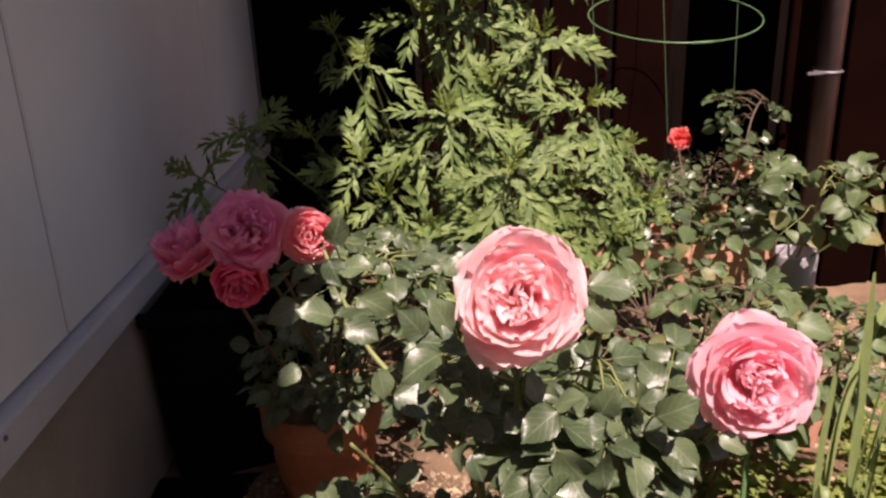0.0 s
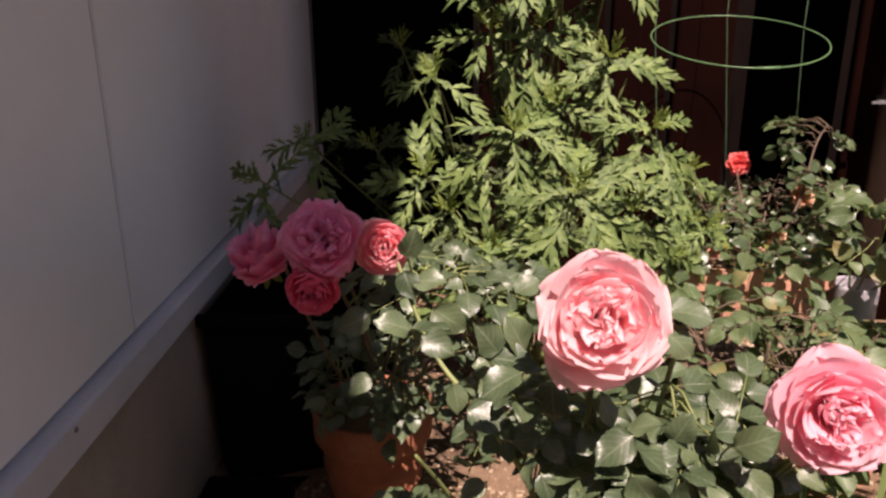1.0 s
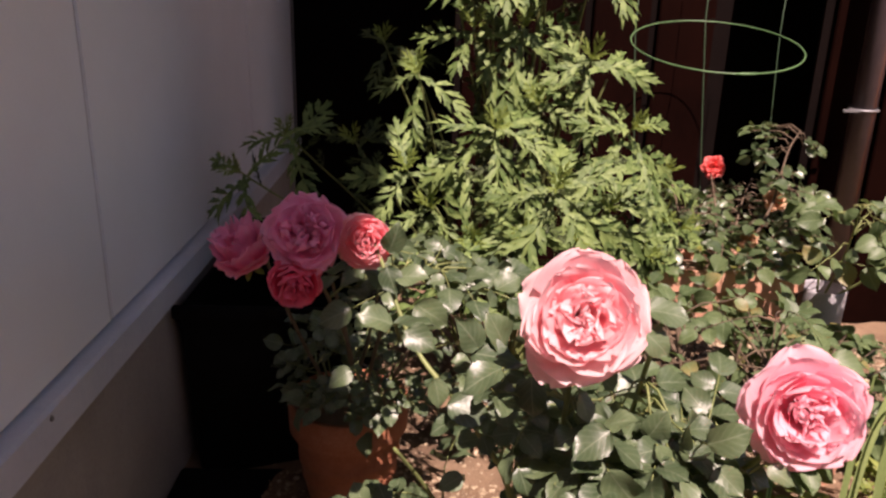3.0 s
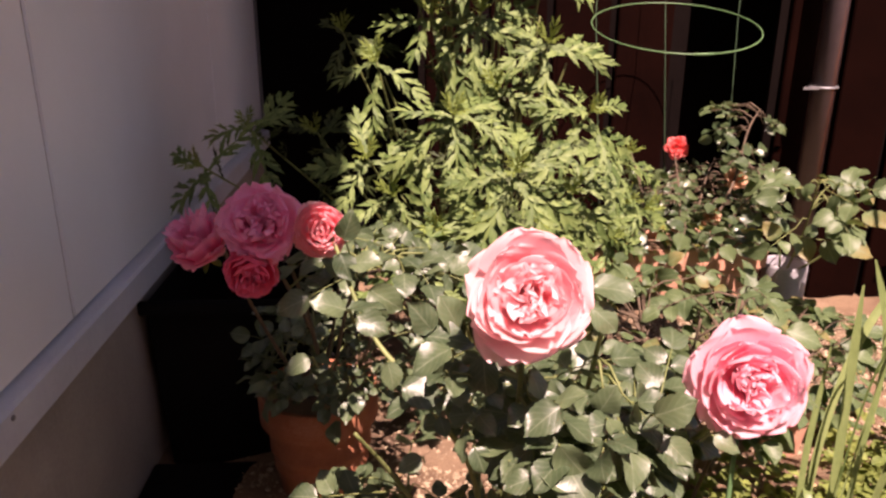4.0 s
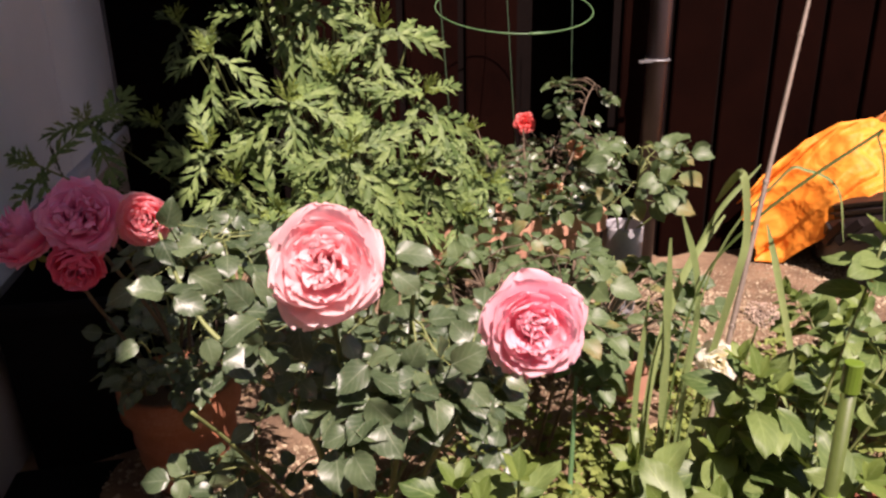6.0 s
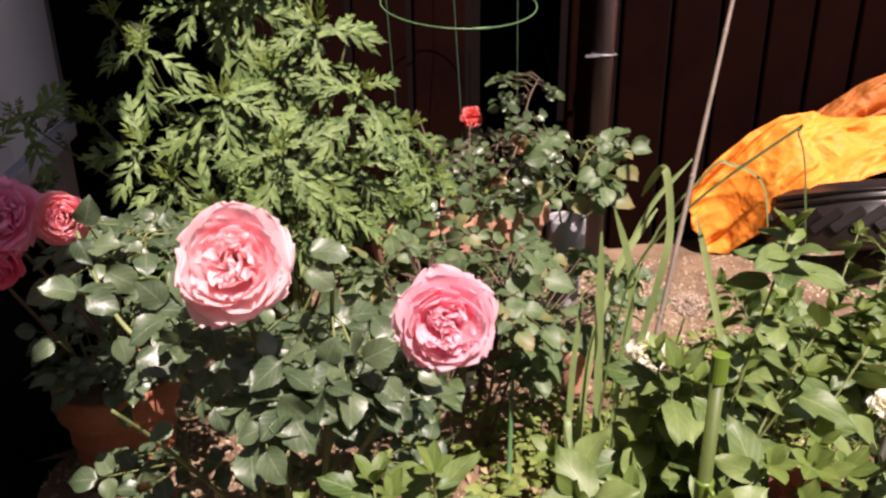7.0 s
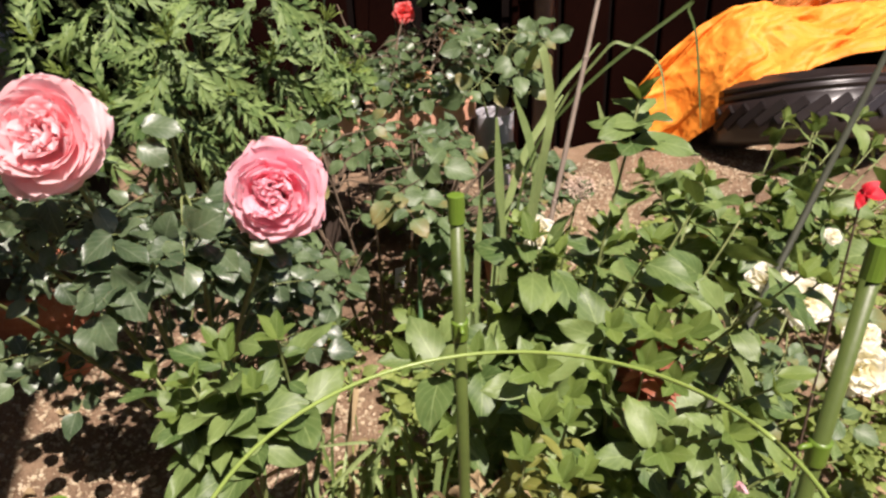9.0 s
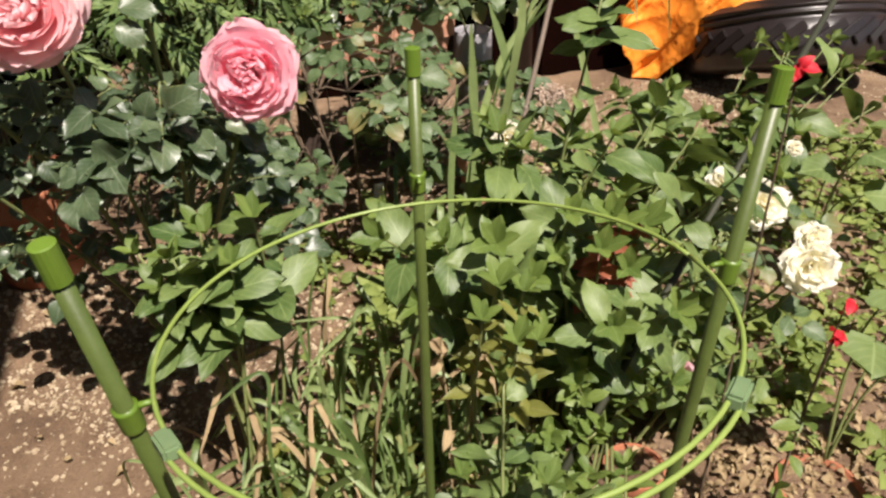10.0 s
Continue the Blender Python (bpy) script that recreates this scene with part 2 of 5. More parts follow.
OLIVE_LEAF = leaf_mat("olive_leaf", (0.1, 0.115, 0.025), (0.21, 0.22, 0.05), (0.27, 0.27, 0.1), 0.5, 0.3, (0.45, 0.4, 0.06), 0.4)
MALLOW = leaf_mat("mallow_leaf", (0.09, 0.14, 0.045), (0.16, 0.22, 0.075), (0.25, 0.32, 0.13), 0.5, 0.25, (0.28, 0.4, 0.06), 0.4)
RED_LEAF = leaf_mat("reddish_leaf", (0.2, 0.05, 0.03), (0.34, 0.11, 0.06), (0.36, 0.16, 0.1), 0.5, 0.3, (0.5, 0.12, 0.05), 0.4)

SALMON = petal_mat("salmon_petal", (0.95, 0.54, 0.57), (0.955, 0.7, 0.72), (0.95, 0.52, 0.55), (1.0, 0.6, 0.63), 0.58)
PINK = petal_mat("pink_petal", (0.94, 0.48, 0.57), (0.955, 0.63, 0.7), (0.93, 0.42, 0.51), (1.0, 0.52, 0.6), 0.58)
MAUVE = petal_mat("mauve_pink_petal", (0.94, 0.3, 0.53), (0.955, 0.5, 0.7), (0.92, 0.18, 0.36), (1.0, 0.3, 0.48), 0.55)
CORAL = petal_mat("coral_petal", (0.95, 0.36, 0.42), (0.96, 0.6, 0.63), (0.92, 0.18, 0.24), (1.0, 0.3, 0.33), 0.5)
CRIMSON = petal_mat("crimson_petal", (0.92, 0.15, 0.28), (0.93, 0.27, 0.42), (0.84, 0.07, 0.15), (1.0, 0.14, 0.22), 0.5)
RED = petal_mat("red_petal", (0.75, 0.06, 0.06), (0.85, 0.2, 0.18), (0.85, 0.4, 0.3), (0.9, 0.1, 0.08))
PEACH = petal_mat("faded_peach_petal", (0.72, 0.36, 0.2), (0.78, 0.5, 0.33), (0.6, 0.22, 0.1), (0.8, 0.4, 0.2))
CREAM = petal_mat("cream_petal", (0.89, 0.86, 0.7), (0.91, 0.89, 0.8), (0.83, 0.76, 0.42), (0.95, 0.91, 0.68), 0.5)
SALVIA_RED = petal_mat("salvia_petal", (0.62, 0.02, 0.035), (0.7, 0.05, 0.07), (0.45, 0.01, 0.02), (0.8, 0.03, 0.04))

# ---- builders ----
AT = {}


def mesh_of(name, verts, faces, uvs, mat, smooth=True):
    me = bpy.data.meshes.new(name)
    me.from_pydata([tuple(v) for v in verts], [], faces)
    if uvs is not None:
        lay = me.uv_layers.new(name="UVMap")
        idx = np.empty(len(me.loops), dtype=np.int32)
        me.loops.foreach_get("vertex_index", idx)
        lay.data.foreach_set("uv", np.asarray(uvs, dtype=np.float32)[idx].ravel())
    if smooth:
        me.polygons.foreach_set("use_smooth", [True] * len(me.polygons))
    me.materials.append(mat)
    me.update()
    return me


def thing(name, place, label, category, group="", kind=""):
    ob = new(name)
    ob.location = place
    ob.empty_display_size = 0.05
    AT[ob.name] = Matrix.Translation(place)
    return tagged(ob, label, category, group, kind)


def put(name, me, parent=None, m=None, label=""):
    """One object on a mesh, at the world pose m, under its parent."""
    ob = new(name, me)
    m = m or Matrix()
    if parent is not None:
        ob.parent = parent
        ob.matrix_parent_inverse = AT[parent.name].inverted()
    ob.matrix_basis = m
    AT[ob.name] = m.copy()
    return tagged(ob, label)


def part(name, bm, mat, parent=None, label="", smooth=False):
    me = bpy.data.meshes.new(name)
    bm.to_mesh(me)
    bm.free()
    if smooth:
        me.polygons.foreach_set("use_smooth", [True] * len(me.polygons))
    me.materials.append(mat)
    return put(name, me, parent, None, label)


class Bag:
    """Gathers many small pieces into one mesh."""

    def __init__(self):
        self.v, self.f, self.uv, self.n = [], [], [], 0

    def add(self, shape, m):
        v, f, uv = shape
        a = np.array(m)
        self.v.append(v @ a[:3, :3].T + a[:3, 3])
        self.f += [tuple(i + self.n for i in q) for q in f]
        self.uv.append(uv)
        self.n += len(v)

    def tube(self, pts, r0, r1, sides=6):
        pts = [Vector(p) for p in pts]
        k = len(pts)
        rows = []
        for i, p in enumerate(pts):
            d = (pts[min(i + 1, k - 1)] - pts[max(i - 1, 0)]).normalized()
            a = d.orthogonal().normalized()
            b = d.cross(a)
            if rows:
                a = (last - d * last.dot(d)).normalized()
                b = d.cross(a)
            last = a
            r = r0 + (r1 - r0) * i / max(k - 1, 1)
            rows += [p + r * (math.cos(6.2832 * j / sides) * a + math.sin(6.2832 * j / sides) * b) for j in range(sides)]
        f = [(i * sides + j, i * sides + (j + 1) % sides, (i + 1) * sides + (j + 1) % sides, (i + 1) * sides + j)
             for i in range(k - 1) for j in range(sides)]
        f += [tuple(range(sides - 1, -1, -1)), tuple((k - 1) * sides + j for j in range(sides))]
        self.add((np.array([tuple(r) for r in rows]), f, np.zeros((len(rows), 2))), Matrix())

    def mesh(self, name, mat, smooth=True):
        return mesh_of(name, np.vstack(self.v), self.f, np.vstack(self.uv), mat, smooth)


def curve_pts(pts, n=10):
    """A smooth line through a few points."""
    p = [Vector(q) for q in pts]
    p = [2 * p[0] - p[1]] + p + [2 * p[-1] - p[-2]]
    out = []
    for i in range(1, len(p) - 2):
        for j in range(n):
            t = j / n
            a, b, c, d = p[i - 1:i + 3]
            out.append(0.5 * ((2 * b) + (c - a) * t + (2 * a - 5 * b + 4 * c - d) * t * t + (3 * b - a - 3 * c + d) * t ** 3))
    return out + [p[-2]]


def leaf_shape(length, width, kind="oval", n=7, cols=4, fold=0.25, droop=0.25, wave=0.0, teeth=0.0, seed=0):
    """A leaf along +y with its face to +z, its base at the origin."""
    rnd = random.Random(seed)
    ph = rnd.uniform(0, 6)
    v, uv, f = [], [], []
    for i in range(n + 1):
        s = i / n
        if kind == "oval":
            w = math.sin(math.pi * min(1, s ** 0.85)) ** 0.75
        elif kind == "round":
            w = math.sin(math.pi * s ** 0.75) ** 0.55
        elif kind == "serrate":
            w = math.sin(math.pi * s ** 0.8) ** 0.62 * (1 - 0.25 * max(0, s - 0.8) / 0.2)
        elif kind == "blunt":
            w = math.sin(math.pi * s ** 0.95) ** 0.62
        elif kind == "lance":
            w = math.sin(math.pi * s ** 0.7) ** 1.1
        else:
            w = (1 - s ** 3) * min(1, 0.7 + s * 2)
        w = max(w, 0.03)
        if teeth and 0 < i < n:
            w *= 1 + teeth * (1 if i % 2 else -1)
        bend = droop * s * s * length
        for j in range(cols + 1):
            u = 2 * j / cols - 1
            x = u * w * width / 2
            z = abs(u) ** 1.3 * fold * w * width / 2 - bend + wave * width * math.sin(ph + 7 * s + 2.5 * u) * abs(u)
            y = length * s * (1 - 0.12 * droop * s) - abs(u) * 0.06 * length * s
            v.append((x, y, z))
            uv.append((0.5 + u / 2, s))
    for i in range(n):
        for j in range(cols):
            a = i * (cols + 1) + j
            f.append((a, a + 1, a + cols + 2, a + cols + 1))
    return np.array(v), f, np.array(uv)


def cut_leaf_shape(length, seed=0, droop=0.45):
    """A deeply cut leaf: a narrow blade with four pairs of slender, once-toothed lobes that point forward."""
    rnd = random.Random(seed)
    bag = Bag()
    bend = lambda s: -droop * length * s * s

    def lobe(s, ang, ln, wd):
        base = Vector((0, length * s, bend(s)))
        m = Matrix.Translation(base) @ Matrix.Rotation(ang, 4, "Z") @ Matrix.Rotation(-0.9 * droop * s + rnd.uniform(-0.1, 0.1), 4, "X") @ Matrix.Rotation(rnd.uniform(-0.3, 0.3), 4, "Y")
        bag.add(leaf_shape(ln, wd, "lance", 4, 2, 0.35, 0.2), m)
        for sd in (1, -1):
            k = rnd.uniform(0.3, 0.45)
            mm = m @ Matrix.Translation((0, ln * k, 0)) @ Matrix.Rotation(sd * -0.42, 4, "Z")
            bag.add(leaf_shape(ln * 0.34, wd * 0.55, "lance", 3, 2, 0.3, 0.1), mm)

    bag.add(leaf_shape(length * 0.8, length * 0.085, "strap", 6, 2, 0.3, droop * 0.8), Matrix())
    for s, ln in ((0.16, 0.16), (0.33, 0.36), (0.5, 0.46), (0.67, 0.42)):
        for sd in (1, -1):
            lobe(s + rnd.uniform(-0.03, 0.03), sd * rnd.uniform(0.5, 0.75), length * ln * rnd.uniform(0.85, 1.15), length * 0.098)
    lobe(0.74, rnd.uniform(-0.1, 0.1), length * 0.46, length * 0.105)
    return np.vstack(bag.v), bag.f, np.vstack(bag.uv)


def aim(place, along, up, size=1.0, roll=0.0):
    """A pose with +y along a direction and +z as near to up as can be."""
    y = Vector(along).normalized()
    x = y.cross(Vector(up))
    x = x.normalized() if x.length > 1e-4 else y.orthogonal().normalized()
    z = x.cross(y)
    m = Matrix((x, y, z)).transposed().to_4x4()
    return Matrix.Translation(place) @ m @ Matrix.Rotation(roll, 4, "Y") @ Matrix.Diagonal((size, size, size, 1))


def jitter(rnd, s):
    return Vector((rnd.gauss(0, s), rnd.gauss(0, s), rnd.gauss(0, s)))


def slab(lo, hi, bevel=0.0):
    bm = bmesh.new()
    bmesh.ops.create_cube(bm, size=1)
    lo, hi = Vector(lo), Vector(hi)
    for v in bm.verts:
        v.co = Vector([(lo[i] + hi[i]) / 2 + v.co[i] * (hi[i] - lo[i]) for i in range(3)])
    if bevel:
        bmesh.ops.bevel(bm, geom=bm.edges[:], offset=bevel, segments=2, affect="EDGES")
    return bm


def lathe(profile, place, sides=40, squash=(1, 1)):
    bm = bmesh.new()
    rings = [[bm.verts.new((place[0] + r * squash[0] * math.cos(6.28318 * j / sides), place[1] + r * squash[1] * math.sin(6.28318 * j / sides), place[2] + z))
              for j in range(sides)] for r, z in profile]
    for a, b in zip(rings, rings[1:]):
        for j in range(sides):
            bm.faces.new((a[j], a[(j + 1) % sides], b[(j + 1) % sides], b[j]))
    bm.faces.new(rings[0][::-1])
    bm.faces.new(rings[-1])
    bmesh.ops.recalc_face_normals(bm, faces=bm.faces)
    return bm


LEAVES = {}


def leaf_meshes(key, mat, make, count=4):
    LEAVES[key] = [mesh_of(key, *make(i), mat) for i in range(count)]
    LEAVES[key + "_shape"] = [make(i) for i in range(count)]


leaf_meshes("leaflet", ROSE_LEAF, lambda i: leaf_shape(0.05, 0.038, "serrate", 13, 4, 0.2, 0.16 + 0.06 * (i % 3), 0.09, 0.035, i), 6)
leaf_meshes("leaflet_matt", ROSE_LEAF_MATT, lambda i: leaf_shape(0.056, 0.041, "serrate", 11, 4, 0.2, 0.22, 0.07, 0.04, i))
leaf_meshes("leaflet_small", MINI_LEAF, lambda i: leaf_shape(0.036, 0.025, "serrate", 8, 4, 0.25, 0.2, 0.06, 0.04, i))
leaf_meshes("cut_leaf", MUGWORT, lambda i: cut_leaf_shape(0.145, i, 0.3 + 0.1 * i), 5)
leaf_meshes("shaded_cut_leaf", MUG_SHADED, lambda i: cut_leaf_shape(0.11, 9 + i, 0.4 + 0.1 * i), 4)
leaf_meshes("young_cut_leaf", MUG_YOUNG, lambda i: cut_leaf_shape(0.05, 20 + i, 0.1), 3)
leaf_meshes("oval_leaf", SAGE, lambda i: leaf_shape(0.076, 0.036 + 0.004 * (i % 3), "blunt" if i % 2 else "oval", 9, 4, 0.16, 0.1 + 0.07 * i, 0.09, 0.0, i), 6)
leaf_meshes("young_leaf", SAGE_YOUNG, lambda i: leaf_shape(0.045, 0.021, "blunt", 7, 4, 0.2, 0.12, 0.05, 0, i), 3)
leaf_meshes("weed_leaf", WEED, lambda i: leaf_shape(0.02, 0.012, "oval", 4, 2, 0.3, 0.3, 0.05, 0, i), 4)
leaf_meshes("dry_leaf", DRY, lambda i: leaf_shape(0.04, 0.022, "oval", 6, 4, 0.6, 0.6, 0.2, 0, i), 4)
leaf_meshes("olive_leaf", OLIVE_LEAF, lambda i: leaf_shape(0.045, 0.02, "lance", 7, 4, 0.3, 0.2, 0.06, 0, i), 3)
leaf_meshes("mallow_leaf", MALLOW, lambda i: leaf_shape(0.09, 0.1, "round", 9, 6, 0.15, 0.15, 0.08, 0.05, i), 3)
leaf_meshes("red_leaf", RED_LEAF, lambda i: leaf_shape(0.032, 0.02, "oval", 6, 4, 0.3, 0.3, 0.08, 0, i), 3)


class Leaves:
    """The leaves of one plant: the first ones are parts, the rest is joined."""

    def __init__(self, plant, limit=300):
        self.plant, self.limit, self.made, self.rest = plant, limit, 0, {}

    def add(self, key, m, rnd, name="leaf"):
        if self.made < self.limit:
            put(name, rnd.choice(LEAVES[key]), self.plant, m)
            self.made += 1
        else:
            self.rest.setdefault(key, Bag()).add(rnd.choice(LEAVES[key + "_shape"]), m)

    def close(self):
        for key, bag in self.rest.items():
            tagged(put("inner_leaves", bag.mesh("inner_leaves", LEAVES[key][0].materials[0]), self.plant), kind="stuff")


def compound(leaves, stems, rnd, base, along, up, key="leaflet", size=1.0, count=5, spread=0.034):
    """A rose leaf: a stalk with a leaflet at its end and pairs along it."""
    y = Vector(along).normalized()
    x = y.cross(Vector(up)).normalized()
    z = x.cross(y)
    base = Vector(base)
    pairs = (count - 1) // 2
    ln = spread * size * (pairs + 0.35)
    pts = [base + y * ln * t - z * 0.2 * ln * t * t for t in (0, 0.35, 0.7, 1.0)]
    stems.tube(pts, 0.0011 * size, 0.0007 * size, 5)
    leaves.add(key, aim(pts[-1], y - z * 0.25 + jitter(rnd, 0.15), z + jitter(rnd, 0.42), size * rnd.uniform(0.85, 1.15)), rnd, "leaflet")
    for p in range(pairs):
        t = 1 - (p + 0.75) / (pairs + 0.35)
        q = base + y * ln * t - z * 0.2 * ln * t * t
        for sd in (1, -1):
            d = x * sd + y * 0.45 + jitter(rnd, 0.15)
            leaves.add(key, aim(q + x * sd * 0.003, d, z + jitter(rnd, 0.45) - x * sd * 0.15, size * rnd.uniform(0.58, 0.98)), rnd, "leaflet")


# ---- flowers ----
def petal_shape(rim, rise, width, curl, ruffle, seed, twist=0.0, nu=12, nv=10):
    """A petal round the flower's axis (+z): it bows out and up from the heart to a rim of that radius and height."""
    rnd = random.Random(seed)
    ph, notch = rnd.uniform(0, 6), rnd.uniform(0.0, 0.2)
    v, uv, f = [], [], []
    span = math.hypot(rim, rise)
    for i in range(nv + 1):
        s = 1 - (1 - i / nv) ** 1.7
        r = 2 * s * (1 - s) * rim * 0.95 + s * s * rim
        z = 2 * s * (1 - s) * rise * 0.12 + s * s * rise
        k = max(0, s - 0.72) / 0.28
        r += curl * span * 0.3 * k * k
        z -= curl * span * 0.16 * k * k
        w = width * (0.22 + 0.78 * min(1, s / 0.7) ** 0.75)
        if s > 0.55:
            w *= (1 - min(0.99, (s - 0.55) / 0.45) ** 2.6) ** 0.42
        bend = max(rim * 1.05, 0.2 * width)
        for j in range(nu + 1):
            u = 2 * j / nu - 1
            an = u * w / 2 / bend
            rf = ruffle * span * s * s
            rr = r + rf * math.sin(ph + 4.5 * u + 2 * s) + 0.4 * rf * s * s * math.sin(3 * ph + 11 * u)
            zz = z - notch * span * s ** 4 * math.exp(-(u * 2.6) ** 2) + rf * 0.8 * math.sin(ph * 2 + 6 * u) - 0.05 * span * u * u * s
            x, y = rr - bend + bend * math.cos(an), bend * math.sin(an)
            if twist:
                c, d = math.cos(twist * s), math.sin(twist * s)
                x, y = rr + (x - rr) * c - y * d, (x - rr) * d + y * c
            v.append((x, y, zz))
            uv.append((0.5 + u / 2, s))
    for i in range(nv):
        for j in range(nu):
            a = i * (nu + 1) + j
            f.append((a, a + 1, a + nu + 2, a + nu + 1))
    return np.array(v), f, np.array(uv)


PETALS = {}
# count, rim radius, rim height, petal width, curl, ruffle (for a flower one wide)
FULL = [(5, 0.46, -0.17, 0.55, 0.3, 0.05), (5, 0.49, 0.05, 0.68, 0.4, 0.045), (5, 0.475, 0.16, 0.68, 0.25, 0.04), (5, 0.435, 0.245, 0.64, 0.15, 0.035), (5, 0.38, 0.295, 0.58, 0.1, 0.035), (5, 0.32, 0.325, 0.5, 0.08, 0.04),
        (5, 0.26, 0.34, 0.42, 0.08, 0.05), (5, 0.2, 0.34, 0.36, 0.15, 0.065), (5, 0.145, 0.335, 0.31, 0.22, 0.08), (5, 0.095, 0.33, 0.26, 0.25, 0.1), (4, 0.05, 0.325, 0.21, 0.2, 0.11), (3, 0.018, 0.315, 0.16, 0.1, 0.11)]
SIDE = [(5, 0.34, 0.1, 0.5, 0.45, 0.06), (6, 0.38, 0.3, 0.5, 0.35, 0.05), (6, 0.36, 0.46, 0.5, 0.2, 0.05), (6, 0.31, 0.56, 0.46, 0.1, 0.05), (6, 0.25, 0.62, 0.4, 0.1, 0.06), (5, 0.18, 0.63, 0.32, 0.1, 0.08), (5, 0.1, 0.62, 0.25, 0.1, 0.1)]
RUFFLED = [(n, r, h, w, c + 0.1, q * 1.9) for n, r, h, w, c, q in FULL]
GLOBE = [(4, 0.46, 0.0, 0.55, 0.5, 0.05), (6, 0.45, 0.2, 0.6, 0.0, 0.025), (6, 0.425, 0.29, 0.56, -0.1, 0.025), (6, 0.375, 0.35, 0.5, -0.1, 0.03), (7, 0.32, 0.385, 0.42, -0.05, 0.03), (7, 0.26, 0.4, 0.36, 0.0, 0.035), (6, 0.2, 0.405, 0.31, 0.0, 0.045), (6, 0.145, 0.4, 0.26, 0.05, 0.05), (5, 0.095, 0.385, 0.22, 0.05, 0.06), (4, 0.045, 0.37, 0.17, 0.0, 0.06)]
LOOSE = [(5, 0.48, 0.02, 0.62, 0.5, 0.1), (5, 0.42, 0.18, 0.56, 0.4, 0.1), (5, 0.32, 0.28, 0.46, 0.3, 0.11), (4, 0.2, 0.32, 0.36, 0.3, 0.12), (3, 0.09, 0.3, 0.24, 0.2, 0.12)]


def rose(plant, place, axis, size, mat, seed, layers=FULL, name="rose_flower", label="", roll=0.0):
    """A rose built in layers of petals from the guard petals in to the crowded heart. size: its width."""
    rnd = random.Random(seed)
    pose_ = Matrix.Translation(place) @ Vector(axis).to_track_quat("Z", "Y").to_matrix().to_4x4() @ Matrix.Rotation(roll, 4, "Z")
    cup = bmesh.new()
    bmesh.ops.create_uvsphere(cup, u_segments=12, v_segments=8, radius=0.07 * size)
    for v in cup.verts:
        v.co.z = v.co.z * 1.2 - 0.05 * size
    bmesh.ops.transform(cup, matrix=pose_, verts=cup.verts)
    head = part(name, cup, BARK, plant, label, True)
    for k, (count, rim, rise, wd, curl, ruf) in enumerate(layers):
        key = (mat.name, k, len(layers), size)
        deep = k / len(layers)
        if key not in PETALS:
            PETALS[key] = [mesh_of("petal", *petal_shape(rim * size, rise * size, wd * size, curl, ruf * (0.6 if deep < 0.5 else 1.0), 31 * k + q + seed, (0.08 if deep < 0.5 else 0.2) * (q - 1.5) if deep < 0.72 else 0.5 * (q - 1.5)), mat) for q in range(4)]
        off = rnd.uniform(0, 6)
        for i in range(count):
            a = off + 6.28318 * (i + rnd.uniform(-0.35, 0.35)) / count
            m = pose_ @ Matrix.Rotation(a, 4, "Z") @ Matrix.Rotation(rnd.gauss(0, 0.04 + 0.07 * deep), 4, "Y") @ Matrix.Diagonal((rnd.uniform(0.93, 1.06), rnd.uniform(0.85, 1.15), rnd.uniform(0.86, 1.1), 1))
            put("petal", rnd.choice(PETALS[key]), head, m)
    sep = LEAVES["young_leaf"]
    for i in range(5):
        m = pose_ @ Matrix.Rotation(1.2566 * i, 4, "Z") @ aim((0.02 * size, 0, -0.1 * size), (1, 0, -0.35), (0.35, 0, 1), size * 5)
        put("sepal", sep[i % 3], head, m)
    return head


# ---- ground ----
def lie(x, y):
    """The ground's height."""
    return 0.065 * math.exp(-((x + 0.19) ** 2 + (y - 1.2) ** 2) / 0.045) + 0.02 * noise.noise(Vector((x * 2.3, y * 2.3, 0))) + 0.008 * noise.noise(Vector((x * 11, y * 11, 3)))


def build_ground():
    xs = sorted(set([-400, -60, -12, -4, -2] + [round(-1 + 0.03 * i, 3) for i in range(125)] + [4, 12, 60, 400]))
    ys = sorted(set([-400, -60, -12, -4, -2] + [round(-1 + 0.03 * i, 3) for i in range(112)] + [4, 12, 60, 400]))
    v = [(x, y, lie(x, y) if abs(x) < 4 and abs(y) < 4 else 0.0) for y in ys for x in xs]
    w = len(xs)
    f = [(j * w + i, j * w + i + 1, (j + 1) * w + i + 1, (j + 1) * w + i) for j in range(len(ys) - 1) for i in range(w - 1)]
    tagged(put("ground", mesh_of("ground", v, f, None, SOIL)), "pale brown sandy garden soil strewn with gravel", "ground", kind="structure")


build_ground()


def pebble_shape(seed):
    bm = bmesh.new()
    bmesh.ops.create_icosphere(bm, subdivisions=1, radius=1)
    rnd = random.Random(seed)
    for v in bm.verts:
        v.co *= rnd.uniform(0.75, 1.15)
        v.co.z *= 0.6
    bm.verts.index_update()
    out = np.array([tuple(v.co) for v in bm.verts]), [tuple(x.index for x in f.verts) for f in bm.faces], np.zeros((len(bm.verts), 2))
    bm.free()
    return out


